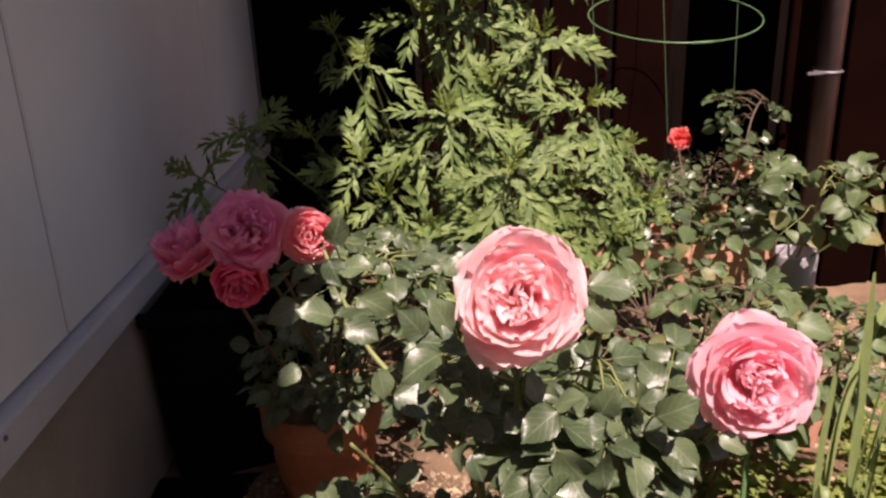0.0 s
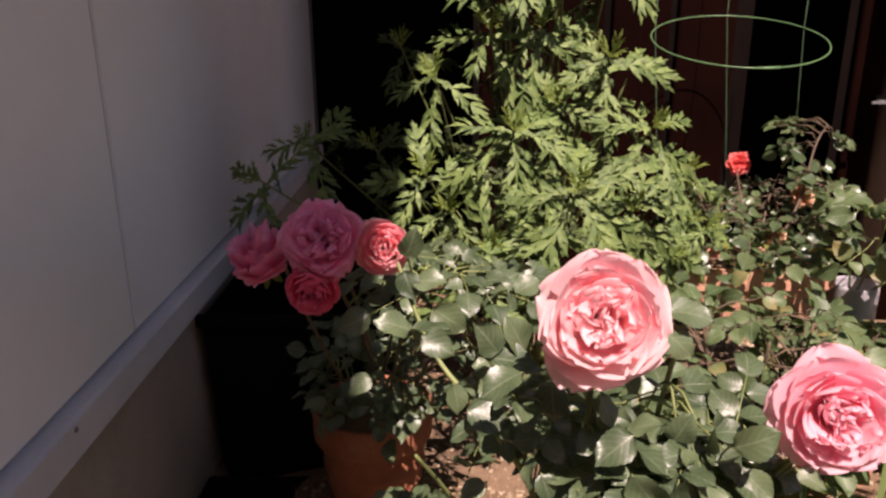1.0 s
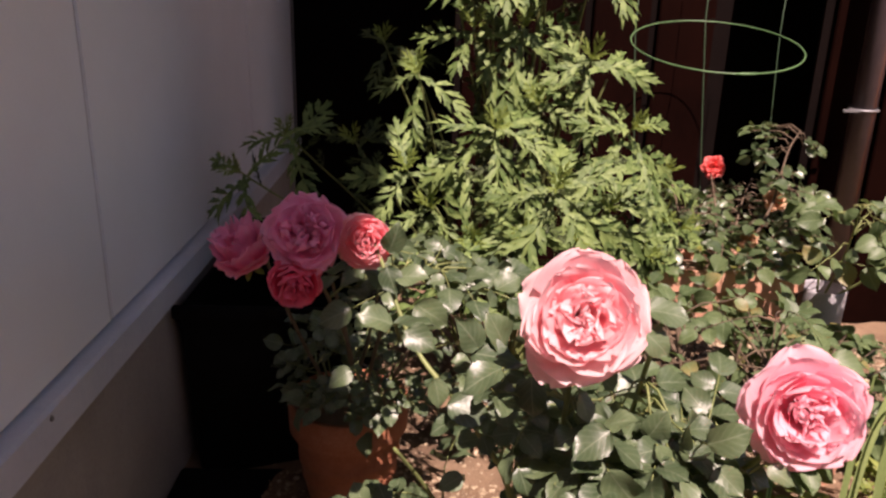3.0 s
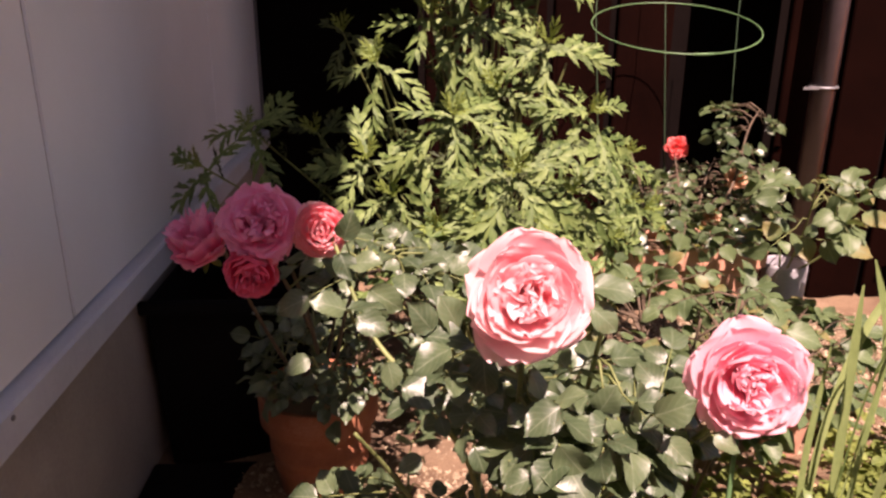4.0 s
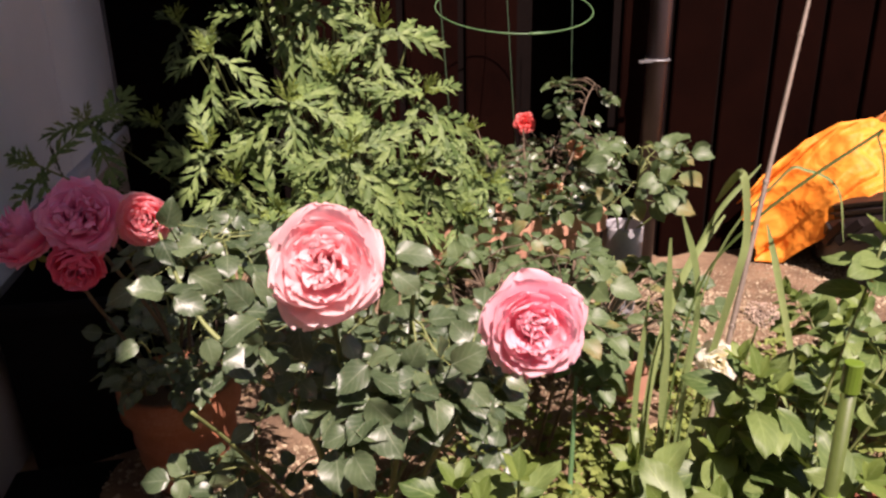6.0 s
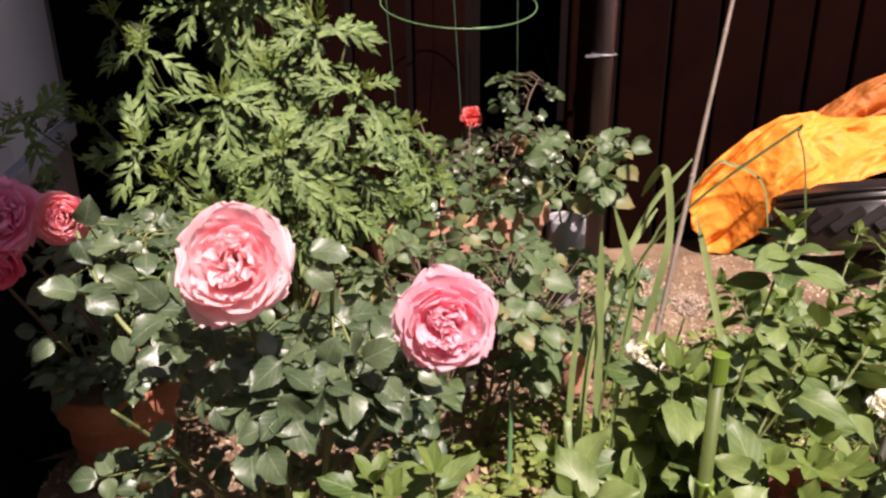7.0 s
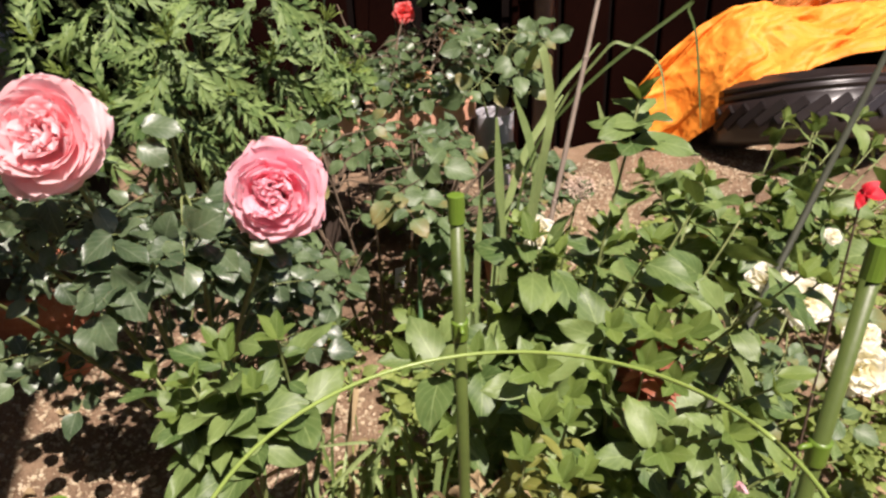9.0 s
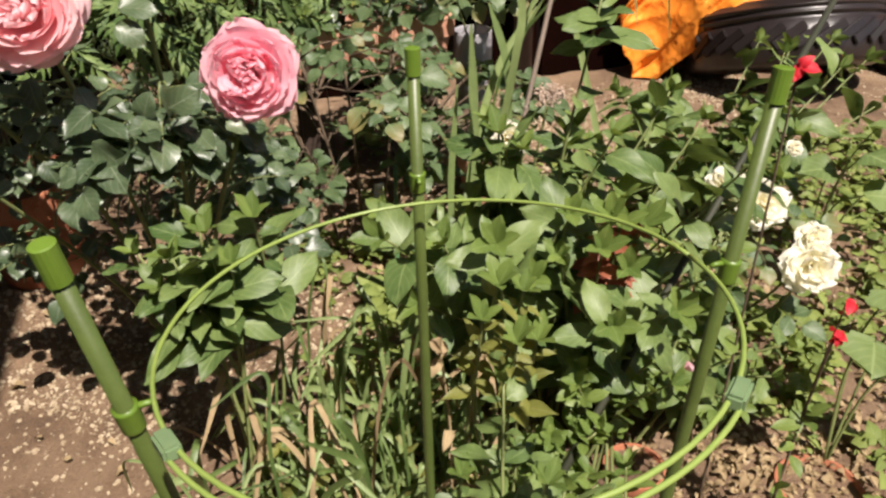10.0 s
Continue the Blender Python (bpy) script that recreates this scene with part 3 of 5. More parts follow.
def build_gravel():
    rnd = random.Random(5)
    shapes = [pebble_shape(i) for i in range(6)]
    bag = Bag()
    for i in range(42000):
        x, y = (rnd.uniform(-0.5, 2.4), rnd.uniform(-0.1, 2.05)) if i % 5 > 2 else (rnd.uniform(-0.35, 0.4), rnd.uniform(0.35, 1.25)) if i % 5 == 0 else (rnd.uniform(0.6, 1.9), rnd.uniform(0.95, 2.0))
        if rnd.random() > 0.35 + 0.65 * (noise.noise(Vector((x * 3, y * 3, 7))) > -0.1):
            continue
        s = rnd.choice((0.0014, 0.0018, 0.0024, 0.0034, 0.0055)) * rnd.uniform(0.7, 1.3)
        bag.add(rnd.choice(shapes), Matrix.Translation((x, y, lie(x, y) + s * 0.25)) @ Euler((rnd.gauss(0, 0.3), rnd.gauss(0, 0.3), rnd.uniform(0, 6))).to_matrix().to_4x4() @ Matrix.Diagonal((s, s * rnd.uniform(0.7, 1), s, 1)))
    tagged(put("gravel", bag.mesh("gravel", PEBBLE, False)), "small pale brown gravel scattered over the soil", "gravel", kind="stuff")


build_gravel()

# ---- house wall ----
WALL_X, CORNER_Y = -0.53, 2.70


def build_house():
    wall = part("wall_west", slab((-0.75, -3.0, 0.40), (WALL_X - 0.02, CORNER_Y - 0.01, 3.0)), CONCRETE)
    tagged(wall, "house wall clad in plain white siding panels", "wall", kind="structure")
    joints = [-3.0, -0.868, 0.042, 1.042, 2.042, CORNER_Y]
    for a, b in zip(joints, joints[1:]):
        part("siding_panel", slab((WALL_X - 0.02, a + 0.004, 0.453), (WALL_X, b - 0.004, 3.0), 0.002), SIDING, wall)
    for y in joints[1:-1]:
        part("joint", slab((WALL_X - 0.019, y - 0.004, 0.453), (WALL_X - 0.004, y + 0.004, 3.0)), SEALANT, wall)
    part("corner_trim", slab((WALL_X - 0.03, CORNER_Y, 0.453), (WALL_X + 0.006, CORNER_Y + 0.03, 3.0), 0.002), SEALANT, wall)
    # drip flashing: an upright lip, a sloping top and a small hook at the bottom
    bm = bmesh.new()
    prof = [(-0.014, 0.4525), (-0.014, 0.444), (0.013, 0.440), (0.018, 0.436), (0.018, 0.388), (0.012, 0.384), (-0.003, 0.402), (-0.018, 0.402), (-0.018, 0.4525)]
    rows = [[bm.verts.new((WALL_X + x, y, z)) for x, z in prof] for y in (-3.0, CORNER_Y + 0.03)]
    for i in range(len(prof)):
        j = (i + 1) % len(prof)
        bm.faces.new((rows[0][i], rows[0][j], rows[1][j], rows[1][i]))
    bm.faces.new(rows[0]), bm.faces.new(rows[1][::-1])
    bmesh.ops.recalc_face_normals(bm, faces=bm.faces)
    trim = part("trim", bm, FLASHING)
    tagged(trim, "pale grey metal drip flashing under the siding", "flashing", kind="structure")
    for y in (0.796, 1.7):
        screw = lathe([(0.004, 0), (0.004, 0.0015), (0.002, 0.003)], (0, 0, 0), 10)
        bmesh.ops.transform(screw, matrix=pose(WALL_X + 0.018, y, 0.428, 0, 90, 0), verts=screw.verts)
        part("screw", screw, STEEL, trim)
    base = part("foundation", slab((-0.75, -3.0, -0.2), (WALL_X - 0.004, CORNER_Y, 0.4)), CONCRETE)
    tagged(base, "grey rendered concrete foundation of the house", "foundation", kind="structure")
    roof = part("roof_eave", slab((-2.5, -3.0, 2.62), (0.152, CORNER_Y + 0.6, 2.72), 0.01), SIDING)
    tagged(roof, "overhanging white eave of the house roof", "roof", kind="structure")


build_house()

# ---- fence and downpipe ----
FENCE_Y = 2.14


def build_fence():
    # set far back: the open gaps form an added black recess for the shade
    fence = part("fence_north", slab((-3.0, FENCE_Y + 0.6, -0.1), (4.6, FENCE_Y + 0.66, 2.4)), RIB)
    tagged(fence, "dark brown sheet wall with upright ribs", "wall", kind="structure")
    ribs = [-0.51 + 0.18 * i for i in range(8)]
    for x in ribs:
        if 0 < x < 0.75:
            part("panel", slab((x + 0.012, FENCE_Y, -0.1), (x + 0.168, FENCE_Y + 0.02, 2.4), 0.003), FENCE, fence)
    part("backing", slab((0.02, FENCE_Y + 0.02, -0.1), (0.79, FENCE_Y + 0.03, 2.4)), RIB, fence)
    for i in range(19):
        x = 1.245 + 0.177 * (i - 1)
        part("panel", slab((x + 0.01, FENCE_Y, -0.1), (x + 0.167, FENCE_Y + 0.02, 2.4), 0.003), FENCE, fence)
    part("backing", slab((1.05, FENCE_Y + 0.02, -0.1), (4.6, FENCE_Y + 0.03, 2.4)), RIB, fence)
    # deep overhang added out of view to keep light off the sheet wall
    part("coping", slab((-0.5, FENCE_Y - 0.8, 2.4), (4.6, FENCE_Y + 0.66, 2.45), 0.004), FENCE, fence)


build_fence()


# unseen dark wall behind the camera, added to hold back sky and bounce light
def build_enclosure():
    for name, lo, hi in (("fence_south", (-0.5, -2.06, -0.1), (3.4, -2.0, 2.2)),):
        tagged(part(name, slab(lo, hi), FENCE), "plain dark wall added out of view to cut the fill light", "fence", kind="structure")


build_enclosure()


def build_downpipe():
    x, y = 1.155, 2.06
    pipe = part("downpipe", lathe([(0.033, 0.0), (0.033, 2.39)], (x, y, 0.0), 28), PIPE, None, smooth=True)
    tagged(pipe, "round brown plastic downpipe with a metal bracket", "downpipe")
    band = Bag()
    band.tube([(x + 0.036 * math.cos(a), y + 0.036 * math.sin(a), 0.672) for a in [6.2832 * i / 24 for i in range(25)]], 0.004, 0.004, 6)
    put("bracket", band.mesh("bracket", STEEL), pipe, None, "thin galvanised bracket")
    part("bracket_arm", slab((x - 0.075, y - 0.036, 0.668), (x - 0.03, y - 0.028, 0.676), 0.001), STEEL, pipe)
    part("wall_arm", slab((x - 0.004, y + 0.033, 0.666), (x + 0.004, FENCE_Y, 0.678)), STEEL, pipe)


build_downpipe()


# ---- pots ----
def terracotta_pot(place, radius, height, mat, label, name="terracotta_pot", fill=0.88, bands=0):
    r, h = radius, height
    pot = thing(name, place, label, "plant pot")
    body = [(r * 0.68, 0), (r * 0.7, 0.004), (r * 0.9, h * 0.7), (r * 0.905, h * 0.72)]
    for b in range(bands):
        z = 0.3 + 0.17 * b
        at = r * (0.7 + 0.2 * z / 0.7)
        body[2 + 4 * b:2 + 4 * b] = [(at, h * (z - 0.03)), (at * 1.035, h * (z - 0.015)), (at * 1.04, h * (z + 0.02)), (at * 1.012, h * (z + 0.035))]
    part("body", lathe(body, place, 44), mat, pot, smooth=True)
    part("rim", lathe([(r * 0.9, h * 0.72), (r * 0.985, h * 0.725), (r, h * 0.74), (r * 1.01, h * 0.985), (r, h), (r * 0.93, h), (r * 0.92, h * 0.985), (r * 0.9, h * (fill - 0.02))], place, 44), mat, pot, smooth=True)
    part("potting_soil", lathe([(r * 0.9, h * (fill - 0.02)), (r * 0.915, h * fill), (r * 0.6, h * (fill + 0.015)), (0.01, h * (fill + 0.03))], place, 30), SOIL, pot)
    return pot


terracotta_pot((-0.183, 1.168, lie(-0.183, 1.168) - 0.01), 0.106, 0.205, TERRA, "weathered terracotta pot standing on the soil", fill=0.95, bands=2)
terracotta_pot((0.78, 1.33, lie(0.78, 1.33) - 0.005), 0.055, 0.12, TERRA_PALE, "small terracotta pot half hidden among the roses")
terracotta_pot((0.8, 1.46, lie(0.8, 1.46) - 0.005), 0.046, 0.385, GREY_POT, "tall light grey plastic pot with a young rose", "grey_pot")


for place, r in (((0.73, 0.41), 0.045), ((0.96, 0.3), 0.06)):
    terracotta_pot((*place, lie(*place) - 0.06), r, 0.075, TERRA, "small terracotta pot sunk in the bed", "sunken_pot")


def build_planter():
    x0, x1, y0, y1, top = 0.32, 0.755, 1.42, 1.58, 0.415
    planter = thing("planter", (0.535, 1.5, 0.305), "long pale terracotta planter box on a wooden stand", "planter")
    bm = bmesh.new()
    sides = 40

    def ring(a, b, z):
        cx, cy = (x0 + x1) / 2, (y0 + y1) / 2
        out = []
        for j in range(sides):
            t = 6.28318 * j / sides
            c, s = math.cos(t), math.sin(t)
            k = 0.35
            out.append(bm.verts.new((cx + a * math.copysign(abs(c) ** k, c), cy + b * math.copysign(abs(s) ** k, s), z)))
        return out

    a, b = (x1 - x0) / 2, (y1 - y0) / 2
    rows = [ring(a * 0.9, b * 0.84, 0.305), ring(a * 0.95, b * 0.92, top - 0.05), ring(a, b, top - 0.045), ring(a * 1.005, b * 1.01, top - 0.004), ring(a * 0.99, b * 0.98, top), ring(a * 0.94, b * 0.86, top), ring(a * 0.93, b * 0.84, top - 0.03)]
    for p, q in zip(rows, rows[1:]):
        for j in range(sides):
            bm.faces.new((p[j], p[(j + 1) % sides], q[(j + 1) % sides], q[j]))
    bm.faces.new(rows[0][::-1])
    bm.faces.new(rows[-1])
    bmesh.ops.recalc_face_normals(bm, faces=bm.faces)
    part("box", bm, TERRA_PALE, planter)
    part("potting_soil", slab((x0 + 0.03, y0 + 0.02, top - 0.029), (x1 - 0.03, y1 - 0.02, top - 0.022)), SOIL, planter)
    bench = thing("plant_stand", (0.535, 1.5, 0.0), "low dark wooden stand under the planter", "plant stand")
    for y in (1.435, 1.50, 1.565):
        part("slat", slab((0.36, y - 0.026, 0.285), (0.71, y + 0.026, 0.305), 0.003), DARK_WOOD, bench)
    for x in (0.39, 0.68):
        for y in (1.43, 1.57):
            part("leg", slab((x - 0.018, y - 0.018, lie(x, y) - 0.01), (x + 0.018, y + 0.018, 0.285), 0.002), DARK_WOOD, bench)


build_planter()


# open black box, added to give the wall corner its deep shade
def build_shade_box():
    box_ = thing("shade_box", (-0.32, 1.6, 0.0), "added black box standing in for the deep shade against the house wall", "bin")
    def ring(bm, lo, hi, z):
        return [bm.verts.new((x, y, z)) for x, y in ((lo[0], lo[1]), (hi[0], lo[1]), (hi[0], hi[1]), (lo[0], hi[1]))]
    bm = bmesh.new()
    rows = [ring(bm, (-0.5, 1.30), (-0.16, 1.84), -0.02), ring(bm, (-0.515, 1.29), (-0.14, 1.87), 0.37), ring(bm, (-0.508, 1.297), (-0.147, 1.863), 0.37), ring(bm, (-0.49, 1.32), (-0.165, 1.835), 0.02)]
    for a, c in zip(rows, rows[1:]):
        for k in range(4):
            bm.faces.new((a[k], a[(k + 1) % 4], c[(k + 1) % 4], c[k]))
    bm.faces.new(rows[0][::-1]), bm.faces.new(rows[-1])
    bmesh.ops.recalc_face_normals(bm, faces=bm.faces)
    bmesh.ops.bevel(bm, geom=bm.edges[:], offset=0.004, segments=2, affect="EDGES")
    part("body", bm, SHADE_BLACK, box_, smooth=False)
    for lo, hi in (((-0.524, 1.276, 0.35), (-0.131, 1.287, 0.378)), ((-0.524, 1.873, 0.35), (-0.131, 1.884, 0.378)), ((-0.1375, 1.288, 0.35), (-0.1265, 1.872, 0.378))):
        part("rim", slab(lo, hi, 0.003), SHADE_BLACK, box_)


build_shade_box()
# flat black strip over the soil, added in place of the shade there
tagged(part("rubber_mat", slab((-0.528, 0.45, -0.02), (-0.31, 1.27, 0.035), 0.004), SHADE_BLACK), "added black strip standing in for the shade along the house foundation", "mat")


# ---- roses ----
def cloud_plant(leaves, stems, rnd, stalks, count, centre, radii, key, size, up=(0, -0.35, 1), n=5, spread=0.034, keep=lambda p: p.z > 0.05):
    """Fills an egg-shaped crown with compound leaves on twigs from the nearest stalk."""
    pts = [p for s in stalks for p in s]
    done = 0
    while done < count:
        d = jitter(rnd, 1.0).normalized() * rnd.uniform(0.45, 1.0) ** 0.6
        p = Vector(centre) + Vector([d[i] * radii[i] for i in range(3)])
        if not keep(p):
            continue
        src = min(pts, key=lambda q: (q - p).length + 0.4 * max(0, q.z - p.z))
        out = (p - src)
        if out.length < 0.01:
            continue
        mid = src.lerp(p, 0.5) + Vector((0, 0, 0.01))
        stems.tube([src, mid, p], 0.0018, 0.0011, 5)
        along = out.normalized() + Vector((d.x * 0.5, d.y * 0.5 - 0.25, 0.0)) + jitter(rnd, 0.3)
        along.z *= 0.4
        compound(leaves, stems, rnd, p, along, Vector(up) + jitter(rnd, 0.25), key, size * rnd.uniform(0.8, 1.15), n, spread)
        done += 1


# leaflets near the blooms: base and the way to the tip
LEFT_SPRAY = [
    (0.013, 0.510, 0.654, -0.036, -0.012, -0.012),
    (-0.069, 0.600, 0.645, 0.031, -0.012, -0.013),
    (-0.081, 0.620, 0.642, -0.030, -0.012, 0.019),
    (-0.079, 0.620, 0.641, 0.035, -0.012, 0.018),
    (-0.060, 0.660, 0.647, 0.035, -0.012, -0.021),
    (-0.000, 0.600, 0.629, -0.019, -0.012, 0.034),
    (0.027, 0.620, 0.617, -0.012, -0.012, 0.044),
    (-0.007, 0.600, 0.623, 0.049, -0.012, 0.001),
    (-0.091, 0.700, 0.672, 0.011, -0.012, -0.029),
    (-0.091, 0.740, 0.674, 0.014, -0.012, 0.033),
    (-0.081, 0.700, 0.660, 0.034, -0.012, 0.011),
    (-0.124, 0.660, 0.572, -0.025, -0.012, -0.011),
    (-0.041, 0.570, 0.612, 0.010, -0.012, -0.026),
    (-0.028, 0.570, 0.586, 0.040, -0.012, -0.005),
]
MID_SPRAY = [
    (0.148, 0.587, 0.675, 0.041, -0.012, 0.003),
    (0.143, 0.575, 0.661, 0.029, -0.012, -0.020),
    (0.109, 0.520, 0.591, -0.035, -0.012, -0.020),
    (0.108, 0.520, 0.582, 0.036, -0.012, -0.021),
    (0.155, 0.530, 0.571, 0.014, -0.012, -0.026),
    (0.185, 0.530, 0.569, 0.025, -0.012, -0.024),
    (0.106, 0.500, 0.565, 0.028, -0.012, -0.036),
    (0.047, 0.570, 0.615, 0.000, -0.012, -0.040),
    (0.090, 0.570, 0.601, 0.015, -0.012, -0.029),
    (0.039, 0.560, 0.526, 0.011, -0.012, -0.024),
    (-0.010, 0.600, 0.488, -0.025, -0.012, -0.005),
    (0.111, 0.550, 0.577, 0.024, -0.012, 0.022),
    (0.008, 0.600, 0.535, 0.007, -0.012, -0.017),
]
RIGHT_SPRAY = [
    (0.185, 0.500, 0.592, 0.034, -0.012, 0.019),
    (0.180, 0.540, 0.566, 0.007, -0.012, 0.043),
    (0.209, 0.540, 0.550, 0.028, -0.012, -0.008),
    (0.152, 0.550, 0.566, 0.011, -0.012, 0.031),
    (0.218, 0.520, 0.544, 0.017, -0.012, -0.021),
    (0.148, 0.530, 0.525, 0.022, -0.012, -0.016),
    (0.179, 0.520, 0.535, -0.022, -0.012, -0.023),
    (0.195, 0.520, 0.523, 0.019, -0.012, -0.016),
    (0.239, 0.500, 0.571, 0.022, -0.012, -0.009),
    (0.068, 0.530, 0.530, 0.023, -0.012, -0.016),
]


def spray(leaves, stems, rnd, rows, key="leaflet"):
    for x, y, z, dx, dy, dz in rows:
        p, d = Vector((x, y, z)), Vector((dx, dy, dz))
        stems.tube([p + Vector((0.004, 0.035, -0.03)), p + Vector((0.002, 0.012, -0.006)), p], 0.0011, 0.0008, 5)
        leaves.add(key, aim(p, d, Vector((0.05, -0.7, 0.75)) + jitter(rnd, 0.38), d.length / 0.05), rnd, "leaflet")


def stalk_parts(plant, stalks, r0, r1, mat, sides=7):
    for s in stalks:
        b = Bag()
        b.tube(s, r0, r1, sides)
        put("stem", b.mesh("stem", mat), plant)


def twig_part(plant, stems, mat):
    tagged(put("twig_growth", stems.mesh("twig_growth", mat), plant), kind="stuff")


def build_big_rose():
    rnd = random.Random(11)
    clear = lambda p: p.z > 0.06 and (p.x > 0.06 or (p.z > 0.5 and p.x > -0.09 and p.y > 0.68))
    bush = thing("rose_bush", (0.1, 0.85, 0.0), "rose bush with dark glossy leaves and large full pink blooms", "rose bush")
    stems = Bag()
    paths = [
        [(0.10, 0.86, -0.02), (0.10, 0.74, 0.3), (0.085, 0.59, 0.58), (0.075, 0.53, 0.685)],
        [(0.12, 0.85, -0.02), (0.19, 0.70, 0.33), (0.25, 0.55, 0.54), (0.266, 0.525, 0.60)],
        [(0.08, 0.85, -0.02), (0.06, 0.72, 0.35), (0.0, 0.63, 0.53), (-0.06, 0.66, 0.6), (-0.108, 0.76, 0.68)],
        [(0.11, 0.85, -0.02), (0.16, 0.72, 0.36), (0.17, 0.63, 0.6), (0.172, 0.6, 0.67)],
        [(0.09, 0.86, -0.02), (0.03, 0.8, 0.2), (-0.04, 0.72, 0.38), (-0.08, 0.66, 0.48)],
    ]
    stalks = [curve_pts(p, 8) for p in paths]
    stalk_parts(bush, stalks, 0.0042, 0.002, BARK, 8)
    leaves = Leaves(bush, 560)
    for rows in (LEFT_SPRAY, MID_SPRAY, RIGHT_SPRAY):
        spray(leaves, stems, rnd, rows)
    cloud_plant(leaves, stems, rnd, stalks, 26, (0.15, 0.76, 0.43), (0.14, 0.07, 0.1), "leaflet", 0.8, keep=clear)
    cloud_plant(leaves, stems, rnd, stalks, 9, (0.04, 0.63, 0.58), (0.06, 0.04, 0.03), "leaflet", 0.72, keep=lambda p: p.x > 0.0)
    cloud_plant(leaves, stems, rnd, stalks, 34, (0.14, 0.84, 0.29), (0.18, 0.07, 0.13), "leaflet", 0.8, keep=clear)
    cloud_plant(leaves, stems, rnd, stalks, 30, (0.1, 0.6, 0.545), (0.14, 0.055, 0.035), "leaflet", 0.85, keep=clear)
    cloud_plant(leaves, stems, rnd, stalks, 13, (0.0, 0.77, 0.33), (0.08, 0.04, 0.06), "leaflet", 0.8)
    leaves.close()
    twig_part(bush, stems, BARK)
    rose(bush, (0.076, 0.52, 0.694), (-0.12, -0.9, 0.4), 0.104, SALMON, 1, label="large open salmon-pink rose", roll=0.4)
    rose(bush, (0.272, 0.52, 0.614), (-0.2, -0.92, 0.25), 0.095, PINK, 2, label="open pink rose facing forward", roll=1.0)
    rose(bush, (-0.117, 0.765, 0.677), (0.12, -0.93, 0.3), 0.066, CORAL, 6, GLOBE, label="small globe-shaped coral rose")


def build_pot_rose():
    rnd = random.Random(14)
    bush = thing("rose_bush", (-0.18, 1.16, 0.25), "rose growing in the terracotta pot, mauve-pink blooms in shade", "rose bush")
    stems = Bag()
    paths = [
        [(-0.17, 1.16, 0.22), (-0.17, 1.02, 0.45), (-0.18, 0.85, 0.64), (-0.183, 0.785, 0.70)],
        [(-0.19, 1.16, 0.22), (-0.23, 1.02, 0.42), (-0.25, 0.88, 0.6), (-0.24, 0.82, 0.66)],
        [(-0.18, 1.15, 0.22), (-0.16, 1.0, 0.42), (-0.18, 0.84, 0.6), (-0.186, 0.765, 0.665)],
        [(-0.16, 1.15, 0.22), (-0.1, 1.04, 0.36), (-0.07, 0.9, 0.48)],
        [(-0.16, 1.15, 0.22), (-0.12, 0.98, 0.45), (-0.085, 0.88, 0.57), (-0.05, 0.79, 0.62)],
        [(-0.19, 1.17, 0.22), (-0.14, 1.03, 0.42), (-0.11, 0.92, 0.58)],
    ]
    stalks = [curve_pts(p, 8) for p in paths]
    stalk_parts(bush, stalks, 0.0034, 0.0018, WOODY, 7)
    leaves = Leaves(bush, 400)
    cloud_plant(leaves, stems, rnd, stalks, 9, (-0.05, 0.79, 0.63), (0.06, 0.04, 0.03), "leaflet", 0.75, keep=lambda p: p.x > -0.085)
    cloud_plant(leaves, stems, rnd, stalks, 24, (-0.1, 0.9, 0.59), (0.065, 0.06, 0.03), "leaflet", 0.72, keep=lambda p: p.x > -0.15)
    cloud_plant(leaves, stems, rnd, stalks, 30, (-0.12, 1.06, 0.36), (0.1, 0.06, 0.06), "leaflet", 0.66, keep=lambda p: p.z > 0.3)
    cloud_plant(leaves, stems, rnd, stalks, 12, (-0.2, 1.1, 0.35), (0.06, 0.06, 0.04), "leaflet", 0.66, keep=lambda p: p.z > 0.3)
    cloud_plant(leaves, stems, rnd, stalks, 16, (-0.16, 1.2, 0.35), (0.11, 0.06, 0.05), "leaflet", 0.7, keep=lambda p: p.z > 0.31 and p.y > 1.17)
    leaves.close()
    twig_part(bush, stems, BARK)
    rose(bush, (-0.184, 0.772, 0.682), (0.06, -0.85, 0.5), 0.084, MAUVE, 3, RUFFLED, label="open mauve-pink rose in the shade")
    rose(bush, (-0.262, 0.82, 0.632), (-0.25, -0.35, 0.9), 0.086, MAUVE, 4, SIDE, label="mauve-pink rose turned to the wall")
    rose(bush, (-0.197, 0.762, 0.632), (0.1, -0.95, -0.25), 0.066, CRIMSON, 5, GLOBE, label="nodding crimson half-open rose")


build_big_rose()
build_pot_rose()


